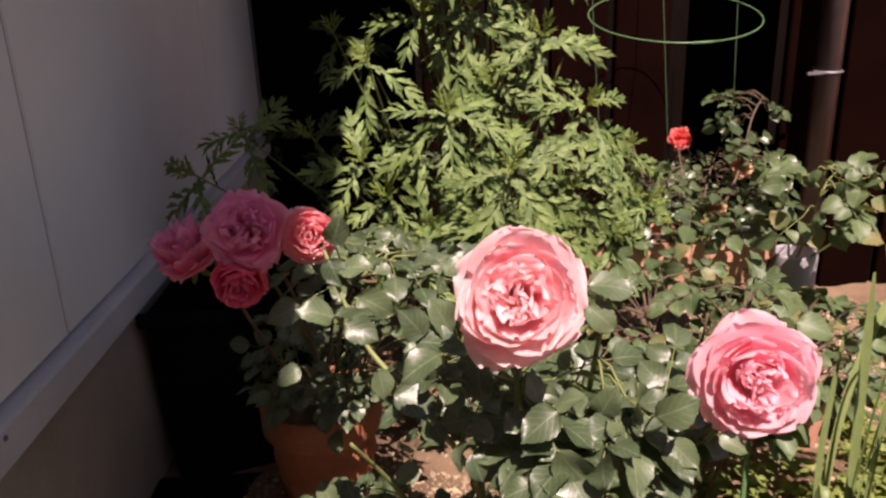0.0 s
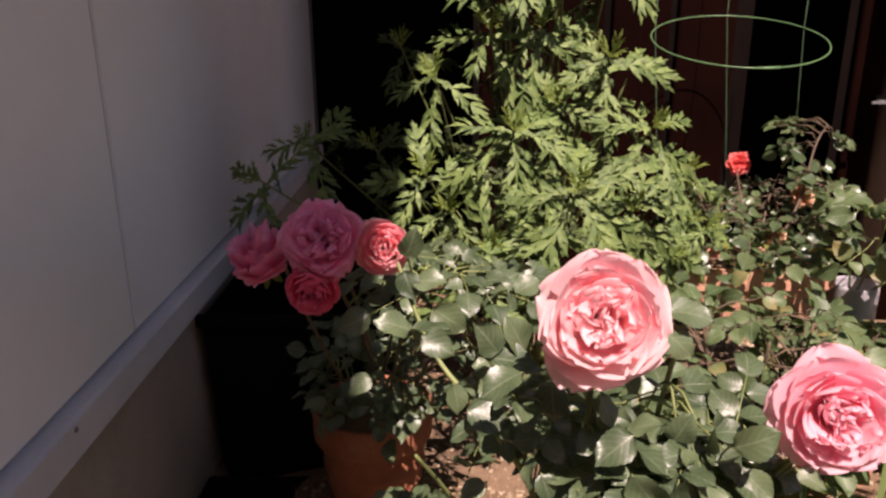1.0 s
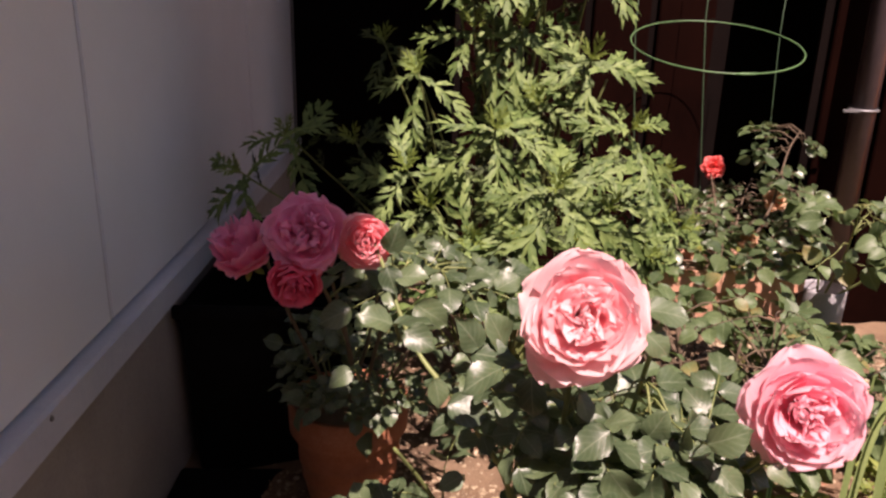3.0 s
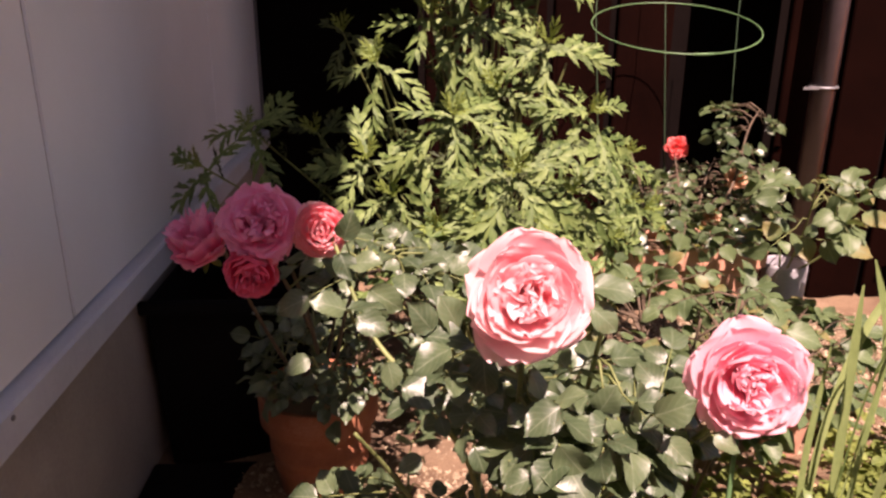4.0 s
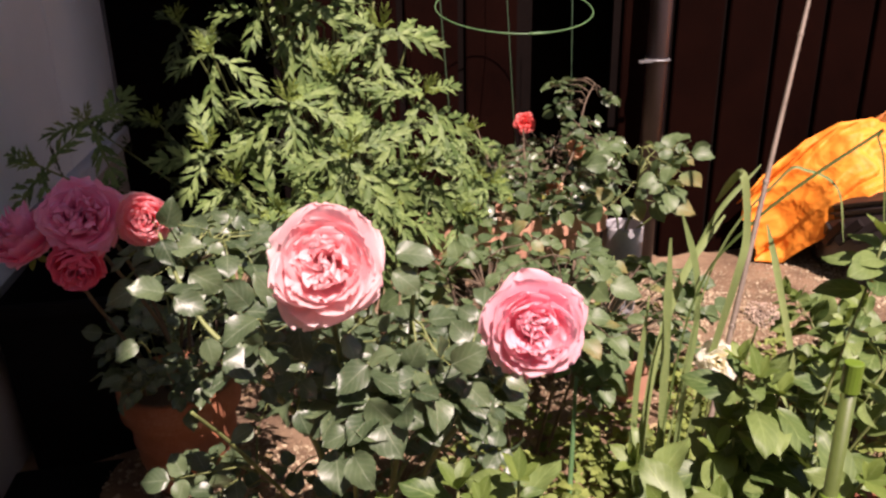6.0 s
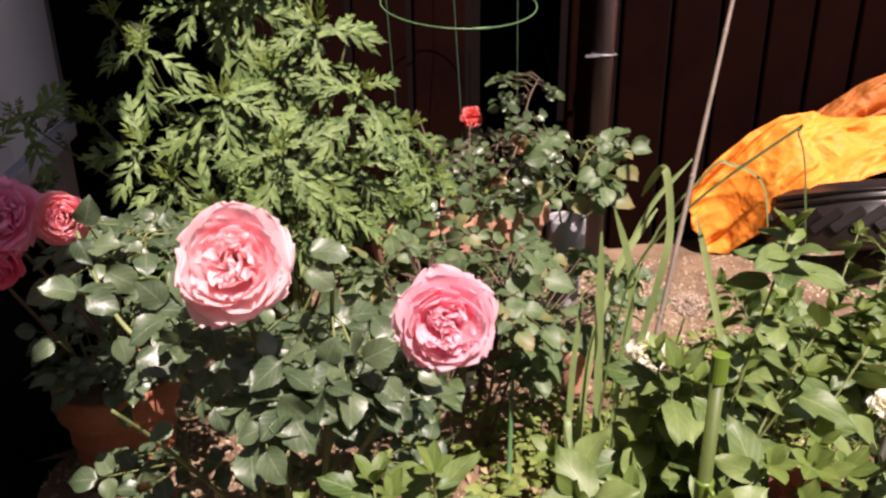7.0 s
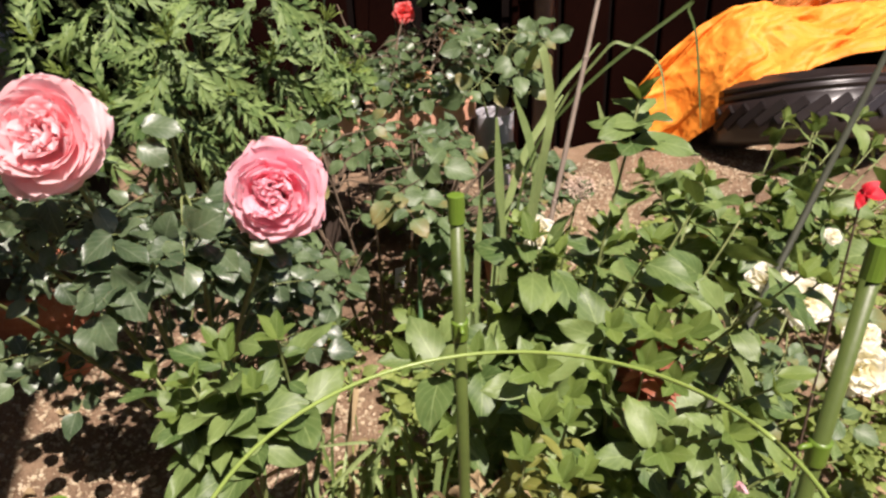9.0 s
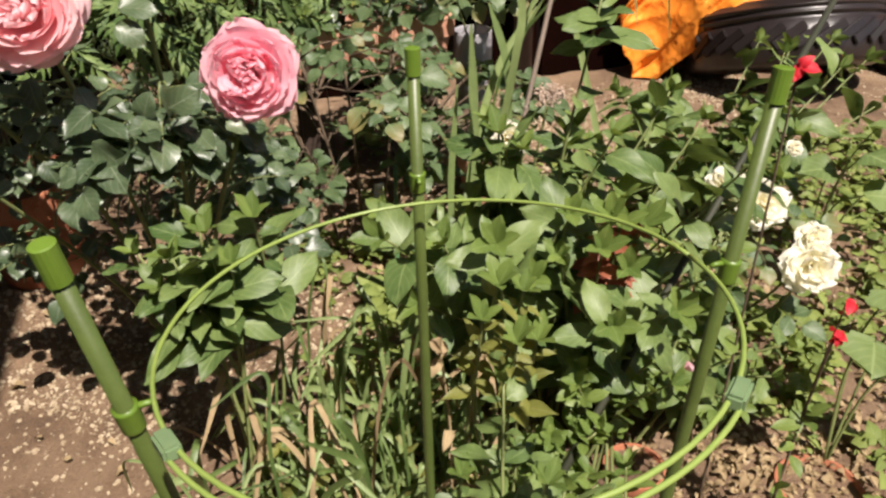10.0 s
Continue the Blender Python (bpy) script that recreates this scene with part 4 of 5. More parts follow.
def build_back_roses():
    rnd = random.Random(12)
    bush = thing("rose_bush", (0.45, 1.12, 0.0), "leafy rose bush without flowers, matt grey-green leaves", "rose bush")
    stems = Bag()
    stalks = [curve_pts([(0.45 + a, 1.12, 0.0), (0.45 + 2 * a, 1.1, 0.2), (0.43 + 3.4 * a, 1.05 + b, 0.45)], 6) for a, b in ((-0.04, 0), (0.0, -0.05), (0.03, 0.03), (0.05, -0.06), (-0.02, 0.05))]
    stalk_parts(bush, stalks, 0.004, 0.002, WOODY)
    leaves = Leaves(bush, 520)
    cloud_plant(leaves, stems, rnd, stalks, 50, (0.43, 1.06, 0.35), (0.22, 0.13, 0.15), "leaflet_matt", 0.85)
    cloud_plant(leaves, stems, rnd, stalks, 36, (0.52, 1.29, 0.34), (0.27, 0.06, 0.06), "leaflet_matt", 0.9)
    cloud_plant(leaves, stems, rnd, stalks, 16, (0.79, 1.28, 0.27), (0.08, 0.06, 0.09), "leaflet_matt", 0.9)
    cloud_plant(leaves, stems, rnd, stalks, 16, (0.66, 1.16, 0.24), (0.14, 0.1, 0.13), "leaflet_matt", 0.85)
    leaves.close()
    twig_part(bush, stems, WOODY)

    bush = thing("rose_bush", (0.58, 1.5, 0.4), "small rose with glossy leaves and a red bloom in the planter", "rose bush")
    stems = Bag()
    stalks = [curve_pts(p, 6) for p in ([(0.5, 1.5, 0.39), (0.5, 1.55, 0.5), (0.47, 1.6, 0.62)], [(0.58, 1.5, 0.39), (0.6, 1.6, 0.5), (0.665, 1.83, 0.535)],
                                        [(0.62, 1.5, 0.39), (0.7, 1.55, 0.52), (0.77, 1.66, 0.62), (0.81, 1.70, 0.665)], [(0.66, 1.5, 0.39), (0.7, 1.5, 0.48), (0.75, 1.52, 0.54)], [(0.6, 1.5, 0.39), (0.66, 1.62, 0.46), (0.72, 1.74, 0.5), (0.76, 1.8, 0.53)])]
    stalk_parts(bush, stalks, 0.0035, 0.0015, WOODY, 6)
    leaves = Leaves(bush, 520)
    cloud_plant(leaves, stems, rnd, stalks, 64, (0.66, 1.6, 0.5), (0.17, 0.12, 0.1), "leaflet_small", 1.1, spread=0.024, keep=lambda p: not (p.z > 0.5 and 0.55 < p.x < 0.72))
    cloud_plant(leaves, stems, rnd, stalks, 22, (0.55, 1.48, 0.45), (0.2, 0.06, 0.035), "leaflet_small", 1.15, spread=0.024)
    for i in range(16):
        q = Vector((rnd.uniform(0.4, 0.72), rnd.uniform(1.42, 1.5), rnd.uniform(0.41, 0.46)))
        leaves.add("olive_leaf", aim(q, (rnd.uniform(-1, 1), -0.8, rnd.uniform(-0.1, 0.4)), (0, -0.4, 1), rnd.uniform(0.8, 1.2)), rnd)
    cloud_plant(leaves, stems, rnd, stalks, 14, (0.78, 1.71, 0.64), (0.06, 0.05, 0.045), "leaflet_small", 0.85, spread=0.022)
    cloud_plant(leaves, stems, rnd, stalks, 20, (0.72, 1.76, 0.5), (0.1, 0.06, 0.05), "leaflet_small", 1.0, spread=0.024, keep=lambda p: not (p.z > 0.51 and p.x < 0.72))
    leaves.close()
    twig_part(bush, stems, WOODY)
    rose(bush, (0.67, 1.83, 0.549), (-0.15, -0.95, 0.25), 0.056, RED, 7, label="small red rose with a pale heart",
         layers=LOOSE, roll=0.5)
    rose(bush, (0.73, 1.6, 0.524), (0.0, -0.8, 0.5), 0.05, PEACH, 8, LOOSE, label="faded peach rose")
    rose(bush, (0.64, 1.5, 0.462), (-0.2, -0.9, 0.3), 0.04, PEACH, 9, LOOSE, label="withered peach rose")

    bush = thing("rose_bush", (0.8, 1.46, 0.33), "young rose with blue-green leaves in a grey pot", "rose bush")
    stems = Bag()
    stalks = [curve_pts(p, 6) for p in ([(0.8, 1.46, 0.34), (0.8, 1.41, 0.45), (0.77, 1.33, 0.58)], [(0.81, 1.46, 0.34), (0.86, 1.4, 0.42), (0.9, 1.36, 0.5)], [(0.79, 1.46, 0.34), (0.76, 1.42, 0.42), (0.72, 1.4, 0.5)])]
    stalk_parts(bush, stalks, 0.003, 0.0015, BARK, 6)
    leaves = Leaves(bush, 300)
    cloud_plant(leaves, stems, rnd, stalks, 13, (0.79, 1.36, 0.52), (0.08, 0.07, 0.08), "leaflet_matt", 0.92, (0, -0.8, 0.8), spread=0.036, keep=lambda p: p.z < 0.59)
    leaves.close()
    twig_part(bush, stems, BARK)


build_back_roses()


# ---- mugwort ----
TIPS = [
    (0.054, 1.140, 0.745), (0.143, 1.060, 0.671), (0.303, 1.270, 0.729), (0.229, 1.300, 0.842), (0.427, 1.470, 0.608), (-0.069, 1.300, 0.812), (0.026, 1.350, 0.889),
    (0.115, 1.350, 0.891), (0.446, 1.500, 0.496), (0.025, 1.120, 0.571), (-0.008, 1.040, 0.549), (0.213, 1.220, 0.536), (-0.085, 1.220, 0.659), (0.301, 1.360, 0.562),
    (0.144, 1.320, 0.763), (-0.042, 1.200, 0.599), (-0.136, 1.450, 0.853), (-0.189, 1.400, 0.673), (-0.384, 1.300, 0.630), (-0.323, 1.420, 0.681), (0.099, 1.100, 0.574), (0.47, 1.44, 0.50), (0.39, 1.40, 0.455)]


def build_mugwort():
    rnd = random.Random(21)
    plant = thing("mugwort", (0.14, 1.62, 0.0), "tall bushy mugwort with deeply cut green leaves", "mugwort")
    leaves = Leaves(plant, 420)
    shoots = [(Vector(p), True) for p in TIPS]
    for z, r, k in ((1.05, 0.15, 4), (1.14, 0.12, 4), (1.25, 0.08, 3)):
        for i in range(k):
            a = -3.0 + 2.9 * (i + rnd.uniform(0.2, 0.8)) / k
            shoots.append((Vector((0.11 + r * math.cos(a), 1.46 + r * math.sin(a), z + rnd.uniform(-0.04, 0.04))), True))
    for i in range(22):
        a, z = rnd.uniform(-3.3, 0.2), rnd.uniform(0.3, 0.95)
        r = (0.3 if z < 0.65 else 0.3 - 0.5 * (z - 0.65)) * rnd.uniform(0.3, 0.85)
        shoots.append((Vector((0.14 + r * math.cos(a), 1.52 + r * math.sin(a), z)), False))
    for tip, fresh in shoots:
        root = Vector((0.14 + rnd.uniform(-0.08, 0.08), 1.62 + rnd.uniform(-0.05, 0.05), 0.0))
        low = root.lerp(tip, 0.45) + Vector((0, 0.06, 0.02))
        low.z = tip.z * 0.55
        line = curve_pts([root, low, tip], 8)
        stalk_parts(plant, [line], 0.004, 0.0018, BARK, 6)
        out = ((line[-1] - line[-3]).normalized() * 0.35 + Vector((0.4 * (tip.x - 0.12), -0.62, 0.45)) + jitter(rnd, 0.12)).normalized()
        side = out.orthogonal().normalized()
        turn = rnd.uniform(0, 6)
        if fresh:
            for k in range(6 if tip.x > 0 else 4):
                q = line[-1] - (line[-1] - line[-2]) * 0.14 * k
                d = Matrix.Rotation(turn + 2.4 * k + rnd.uniform(-0.2, 0.2), 3, out) @ side
                along = d + out * (0.4 - 0.07 * k) + Vector((0, 0, -0.3)) + jitter(rnd, 0.07)
                # shoots towards the house wall take the dark copy, their shade painted in
                leaves.add("cut_leaf" if tip.x > -0.1 or tip.x < -0.25 else "shaded_cut_leaf", aim(q, along, out + jitter(rnd, 0.15), min(1.0, 0.6 + 0.09 * k) * rnd.uniform(0.88, 1.1)), rnd)
            for k in range(4):
                d = Matrix.Rotation(1.6 * k, 3, out) @ side
                leaves.add("young_cut_leaf", aim(line[-1], d * 0.4 + out + jitter(rnd, 0.1), -d + out * 0.2, rnd.uniform(0.7, 1.0)), rnd)
        # small leaves along the stem, behind the fresh ones, coloured dark as shaded gaps
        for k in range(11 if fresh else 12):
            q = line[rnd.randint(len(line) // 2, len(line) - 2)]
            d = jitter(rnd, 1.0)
            leaves.add("shaded_cut_leaf", aim(q, d + Vector((0, -0.3, -0.2)), jitter(rnd, 0.8) + Vector((0, -0.3, 0.5)), rnd.uniform(0.28, 0.55)), rnd)
    leaves.close()


build_mugwort()


# ---- ring trellis behind ----
def build_trellis():
    t = thing("plant_support", (0.63, 1.72, 0.38), "thin green wire ring support standing in the planter", "plant support")
    c, r = Vector((0.635, 1.83, 0.846)), 0.2
    ax, ay = Vector((1, 0, 0.02)).normalized(), Vector((0, 0.968, 0.25))
    pts = [c + r * (math.cos(a) * ax + math.sin(a) * ay) for a in [6.28318 * i / 48 for i in range(49)]]
    b = Bag()
    b.tube(pts, 0.0016, 0.0016, 6)
    put("ring", b.mesh("ring", HOOP_DARK), t)
    j = Bag()
    j.tube([c + r * (math.cos(a) * ax + math.sin(a) * ay) for a in (-1.66, -1.6, -1.5, -1.44)], 0.003, 0.003, 6)
    put("ring_joint", j.mesh("ring_joint", HOOP_DARK), t)
    for a, foot in ((2.6, (0.46, 1.6)), (1.4, (0.62, 1.62)), (0.4, (0.73, 1.6))):
        p = c + r * (math.cos(a) * ax + math.sin(a) * ay)
        b = Bag()
        b.tube([p + Vector((0, 0, 0.25)), p, (foot[0], foot[1], 0.0)], 0.0013, 0.0015, 6)
        put("leg", b.mesh("leg", LEG_GREEN), t)


build_trellis()


# ---- hooped stakes in front ----
def build_stakes():
    s = thing("ring_stake_support", (0.36, 0.09, 0.0), "three green coated garden stakes joined by a light green hoop", "plant support")
    lines = (((0.179, 0.01, 0.712), (0.24, 0.1, -0.03)), ((0.384, 0.237, 0.709), (0.385, 0.235, -0.03)), ((0.553, 0.06, 0.732), (0.49, 0.045, -0.03)))
    for top, foot in lines:
        top, foot = Vector(top), Vector(foot)
        d = (foot - top).normalized()
        b = Bag()
        b.tube([top + d * 0.004, top.lerp(foot, 0.3), top.lerp(foot, 0.6), foot], 0.0047, 0.0047, 14)
        stake = put("stake", b.mesh("stake", STAKE), s)
        b = Bag()
        b.tube([top - d * 0.0004, top], 0.0048, 0.0056, 16)
        b.tube([top, top + d * 0.001, top + d * 0.019, top + d * 0.0195], 0.0058, 0.0058, 16)
        put("cap", b.mesh("cap", STAKE_CAP, False), stake, None, "bright green plastic cap")
        k = top.lerp(foot, (top.z - 0.608) / (top.z - foot.z))
        b = Bag()
        b.tube([k - d * 0.004, k - d * 0.002, k + d * 0.011, k + d * 0.012], 0.0066, 0.006, 14)
        inward = Vector((0.364 - k.x, 0.057 - k.y, 0)).normalized()
        b.tube([k + inward * 0.005 - d * 0.002, k + inward * 0.011 - d * 0.002, k + inward * 0.014 - d * 0.001], 0.002, 0.0016, 6)
        put("clip", b.mesh("clip", STAKE_CAP), stake)
    ring = lambda a, grow=0.0, drop=0.0: (0.354 + (0.156 + grow) * math.cos(a), 0.054 + (0.166 + grow) * math.sin(a), 0.6146 + 0.0077 * math.cos(a) - 0.0212 * math.sin(a) - drop)
    b = Bag()
    b.tube([ring(6.28318 * i / 72) for i in range(73)], 0.0014, 0.0014, 8)
    put("hoop", b.mesh("hoop", HOOP), s)
    b = Bag()
    b.tube([ring(-2.72 + 1.86 * i / 30, 0.005, 0.003) for i in range(31)], 0.0014, 0.0014, 8)
    put("hoop_end", b.mesh("hoop_end", HOOP), s)
    for a in (-2.72, -0.86):
        q, e = Vector(ring(a - 0.055, 0.0025)), Vector(ring(a + 0.055, 0.0025))
        block = slab((-0.0045, -(e - q).length / 2, -0.004), (0.0045, (e - q).length / 2, 0.004), 0.0015)
        bmesh.ops.transform(block, matrix=aim((q + e) / 2, e - q, (0, 0, 1)), verts=block.verts)
        part("sleeve", block, SLEEVE, s, "flat grey-green plastic joining sleeve")
    b = Bag()
    b.tube([(1.45, 0.965, 0.69), (0.937, 0.594, 0.355), (0.4, 0.206, 0.0)], 0.0055, 0.0055, 10)
    tagged(put("leaning_stake", b.mesh("leaning_stake", DARK_STAKE)), "dark green garden stake leaning through the shrubs", "garden stake")
    # bamboo cane with nodes
    b = Bag()
    p, q = Vector((0.568, 0.724, -0.02)), Vector((0.94, 1.061, 1.097))
    cane = thing("bamboo_cane", p, "thin weathered grey bamboo cane leaning in the bed", "cane")
    b.tube([p.lerp(q, i / 12) for i in range(13)], 0.0052, 0.0032, 10)
    put("pole", b.mesh("pole", BAMBOO), cane)
    for t in (0.2, 0.38, 0.57, 0.765, 0.92):
        b = Bag()
        c, d = p.lerp(q, t), (q - p).normalized()
        r = 0.0052 - 0.002 * t
        b.tube([c - d * 0.004, c - d * 0.001], r, r * 1.35, 10)
        b.tube([c - d * 0.001, c + d * 0.004], r * 1.35, r, 10)
        put("node", b.mesh("node", BAMBOO), cane)


build_stakes()


# ---- leafy shrubs in the bed ----
def leafy_shrub(plant, tips, root, rnd, key="oval_leaf", size=1.0, leaves=None, nodes=7, start=0.3):
    own = leaves or Leaves(plant, 500)
    for tip in tips:
        tip = Vector(tip)
        r = Vector(root) + Vector((rnd.uniform(-0.05, 0.05), rnd.uniform(-0.05, 0.05), 0))
        mid = r.lerp(tip, 0.5) + Vector((rnd.uniform(-0.02, 0.02), 0.02, 0.03))
        line = curve_pts([r, mid, tip], 9)
        stalk_parts(plant, [line], 0.003, 0.0015, BARK, 6)
        turn = rnd.uniform(0, 3)
        for k in range(nodes):
            t = start + (1 - start) * (k + 1) / nodes
            i = min(len(line) - 2, int(t * (len(line) - 1)))
            q, out = line[i], (line[i + 1] - line[i]).normalized()
            s = out.orthogonal().normalized()
            big = size * (1.15 - 0.35 * (k / nodes) ** 2)
            for sd in (0, math.pi):
                d = Matrix.Rotation(turn + 1.57 * k + sd + rnd.uniform(-0.25, 0.25), 3, out) @ s
                own.add(key, aim(q + d * 0.003, d + out * 0.35 + jitter(rnd, 0.25), out + Vector((0, -0.3, 0.8)) + jitter(rnd, 0.6), big * rnd.choice((0.45, 0.65, 0.8, 0.95, 1.1))), rnd)
        out = (line[-1] - line[-3]).normalized()
        for k in range(5):
            d = Matrix.Rotation(1.2566 * k + turn, 3, out) @ out.orthogonal().normalized()
            own.add("young_leaf", aim(line[-1], d * (0.9 if k < 3 else 0.4) + out * 0.9, out - d * 0.3, size * rnd.uniform(0.6, 1.0)), rnd)
    if leaves is None:
        own.close()


def build_shrubs():
    rnd = random.Random(31)
    p = thing("leafy_shrub", (0.62, 0.5, 0.0), "bushy herb with soft oval grey-green leaves", "shrub")
    tips = [(0.686, 0.558, 0.655)]
    for i in range(25):
        a, r = rnd.uniform(0, 6.28), math.sqrt(rnd.random())
        tips.append((0.64 + 0.27 * r * math.cos(a), 0.5 + 0.2 * r * math.sin(a), rnd.uniform(0.4, 0.56) - 0.1 * r))
    for i in range(9):
        tips.append((rnd.uniform(0.52, 1.0), rnd.uniform(0.58, 0.72), rnd.uniform(0.36, 0.48)))
    tips = [t for t in tips if not (0.70 < t[0] < 0.80 and t[1] < 0.6 and t[2] > 0.36) or t[2] > 0.6]
    lv = Leaves(p, 500)
    leafy_shrub(p, tips, (0.64, 0.56, 0.0), rnd, size=0.95, nodes=7, leaves=lv)
    for k in range(8):
        q, a = Vector((0.686, 0.558, 0.64 - 0.012 * (k // 2))), 0.4 + 1.57 * k + 0.5 * (k // 4)
        lv.add("oval_leaf", aim(q, (math.cos(a), math.sin(a), 0.6 - 0.1 * (k // 2)), (0, -0.4, 1), 0.5 + 0.06 * k), rnd)
    lv.close()
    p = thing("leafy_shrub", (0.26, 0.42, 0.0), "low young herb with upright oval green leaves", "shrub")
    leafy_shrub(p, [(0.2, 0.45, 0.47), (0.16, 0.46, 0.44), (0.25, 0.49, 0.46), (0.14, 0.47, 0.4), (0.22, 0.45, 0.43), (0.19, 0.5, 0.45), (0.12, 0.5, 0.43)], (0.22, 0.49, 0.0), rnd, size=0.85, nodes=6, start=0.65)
    p = thing("leafy_shrub", (0.42, 0.14, 0.0), "spreading herb inside the hoop with oval leaves", "shrub")
    tips = [(0.4 + 0.16 * rnd.random(), 0.02 + 0.26 * rnd.random(), rnd.uniform(0.18, 0.35)) for i in range(10)]
    leafy_shrub(p, tips, (0.42, 0.14, 0.0), rnd, size=0.7, nodes=6)
    p = thing("leafy_shrub", (0.78, 0.5, 0.0), "low leafy herb beside the cream roses", "shrub")
    tips = [(0.58 + 0.36 * rnd.random(), 0.36 + 0.22 * rnd.random(), rnd.uniform(0.1, 0.26)) for i in range(16)]
    leafy_shrub(p, tips, (0.78, 0.5, 0.0), rnd, size=0.75, nodes=6)
    p = thing("low_herb", (0.6, 0.38, 0.0), "low herb with many small light green leaves", "herb")
    own = random.Random(77)
    for root in ((0.56, 0.38, 0.0), (0.66, 0.4, 0.0), (0.6, 0.3, 0.0)):
        tips = [(root[0] + own.uniform(-0.1, 0.08), root[1] + own.uniform(-0.1, 0.07), own.uniform(0.06, 0.17 if root[0] < 0.65 else 0.24)) for i in range(8)]
        leafy_shrub(p, tips, root, own, "young_leaf", 0.75, nodes=6)
    p = thing("leafy_shrub", (1.2, 0.95, 0.0), "low leafy herb on the gravel", "shrub")
    tips = [(0.95 + 0.7 * rnd.random(), 0.75 + 0.5 * rnd.random(), rnd.uniform(0.15, 0.36)) for i in range(20)]
    leafy_shrub(p, tips, (1.2, 0.95, 0.0), rnd, size=1.1, nodes=5)
    p = thing("red_leaved_herb", (0.78, 0.6, 0.0), "small herb with rusty red young leaves", "herb")
    lv = Leaves(p)
    q = thing("sprouting_herb", (0.46, 0.33, 0.0), "small herb with narrow yellowish olive leaves", "herb")
    leafy_shrub(q, [(0.475, 0.30, 0.45), (0.455, 0.29, 0.42), (0.505, 0.31, 0.43), (0.485, 0.27, 0.4), (0.515, 0.29, 0.38)], (0.46, 0.33, 0.0), rnd, "olive_leaf", 0.8, Leaves(q), 5, 0.6)
    q = thing("mallow_plant", (1.32, 0.78, 0.0), "herb with large rounded soft green leaves", "mallow")
    for root, tips in (((1.32, 0.8, 0), ((1.3, 0.72, 0.3), (1.38, 0.78, 0.33), (1.28, 0.68, 0.24), (1.4, 0.68, 0.27), (1.34, 0.82, 0.22))), ((1.0, 0.34, 0), ((0.98, 0.31, 0.26), (1.04, 0.36, 0.29), (1.05, 0.28, 0.22), (1.1, 0.34, 0.3)))):
        for tip in tips:
            line = curve_pts([root, Vector(root).lerp(Vector(tip), 0.5) + Vector((0, 0.02, 0.05)), tip], 5)
            stalk_parts(q, [line], 0.0022, 0.0016, BARK, 6)
            put("leaf", rnd.choice(LEAVES["mallow_leaf"]), q, aim(tip, (rnd.uniform(-1, 1), rnd.uniform(-1, 0.3), 0.05), (-0.1, -0.3, 1), rnd.uniform(0.75, 1.0)))
    leafy_shrub(p, [(0.693, 0.466, 0.43), (0.717, 0.447, 0.4), (0.677, 0.437, 0.41), (0.647, 0.422, 0.39), (0.682, 0.417, 0.36), (0.662, 0.437, 0.425)], (0.75, 0.58, 0.0), rnd, "red_leaf", 1.0, lv, 5, 0.6)


build_shrubs()


# ---- strap leaves, onions ----
def strap(parent, pts, width, rnd, name="leaf", mat=BLADE, flat=0.35):
    line = curve_pts(pts, 7)
    v, uv, f = [], [], []
    k = len(line)
    view = Vector((0.25, -1, 0.45)) + jitter(rnd, 0.2)
    for i, p in enumerate(line):
        d = (line[min(i + 1, k - 1)] - line[max(i - 1, 0)]).normalized()
        x = d.cross(view).normalized()
        z = x.cross(d)
        w = width / 2 * (1.0 if i < k - 4 else max(0.25, (k - i) / 4.5))
        for u in (-1, 0, 1):
            v.append(p + x * u * w - z * (flat * w if u == 0 else 0))
            uv.append((0.5 + u / 2, i / k))
    for i in range(k - 1):
        for j in range(2):
            a = i * 3 + j
            f.append((a, a + 1, a + 4, a + 3))
    put(name, mesh_of(name, v, f, uv, mat), parent)


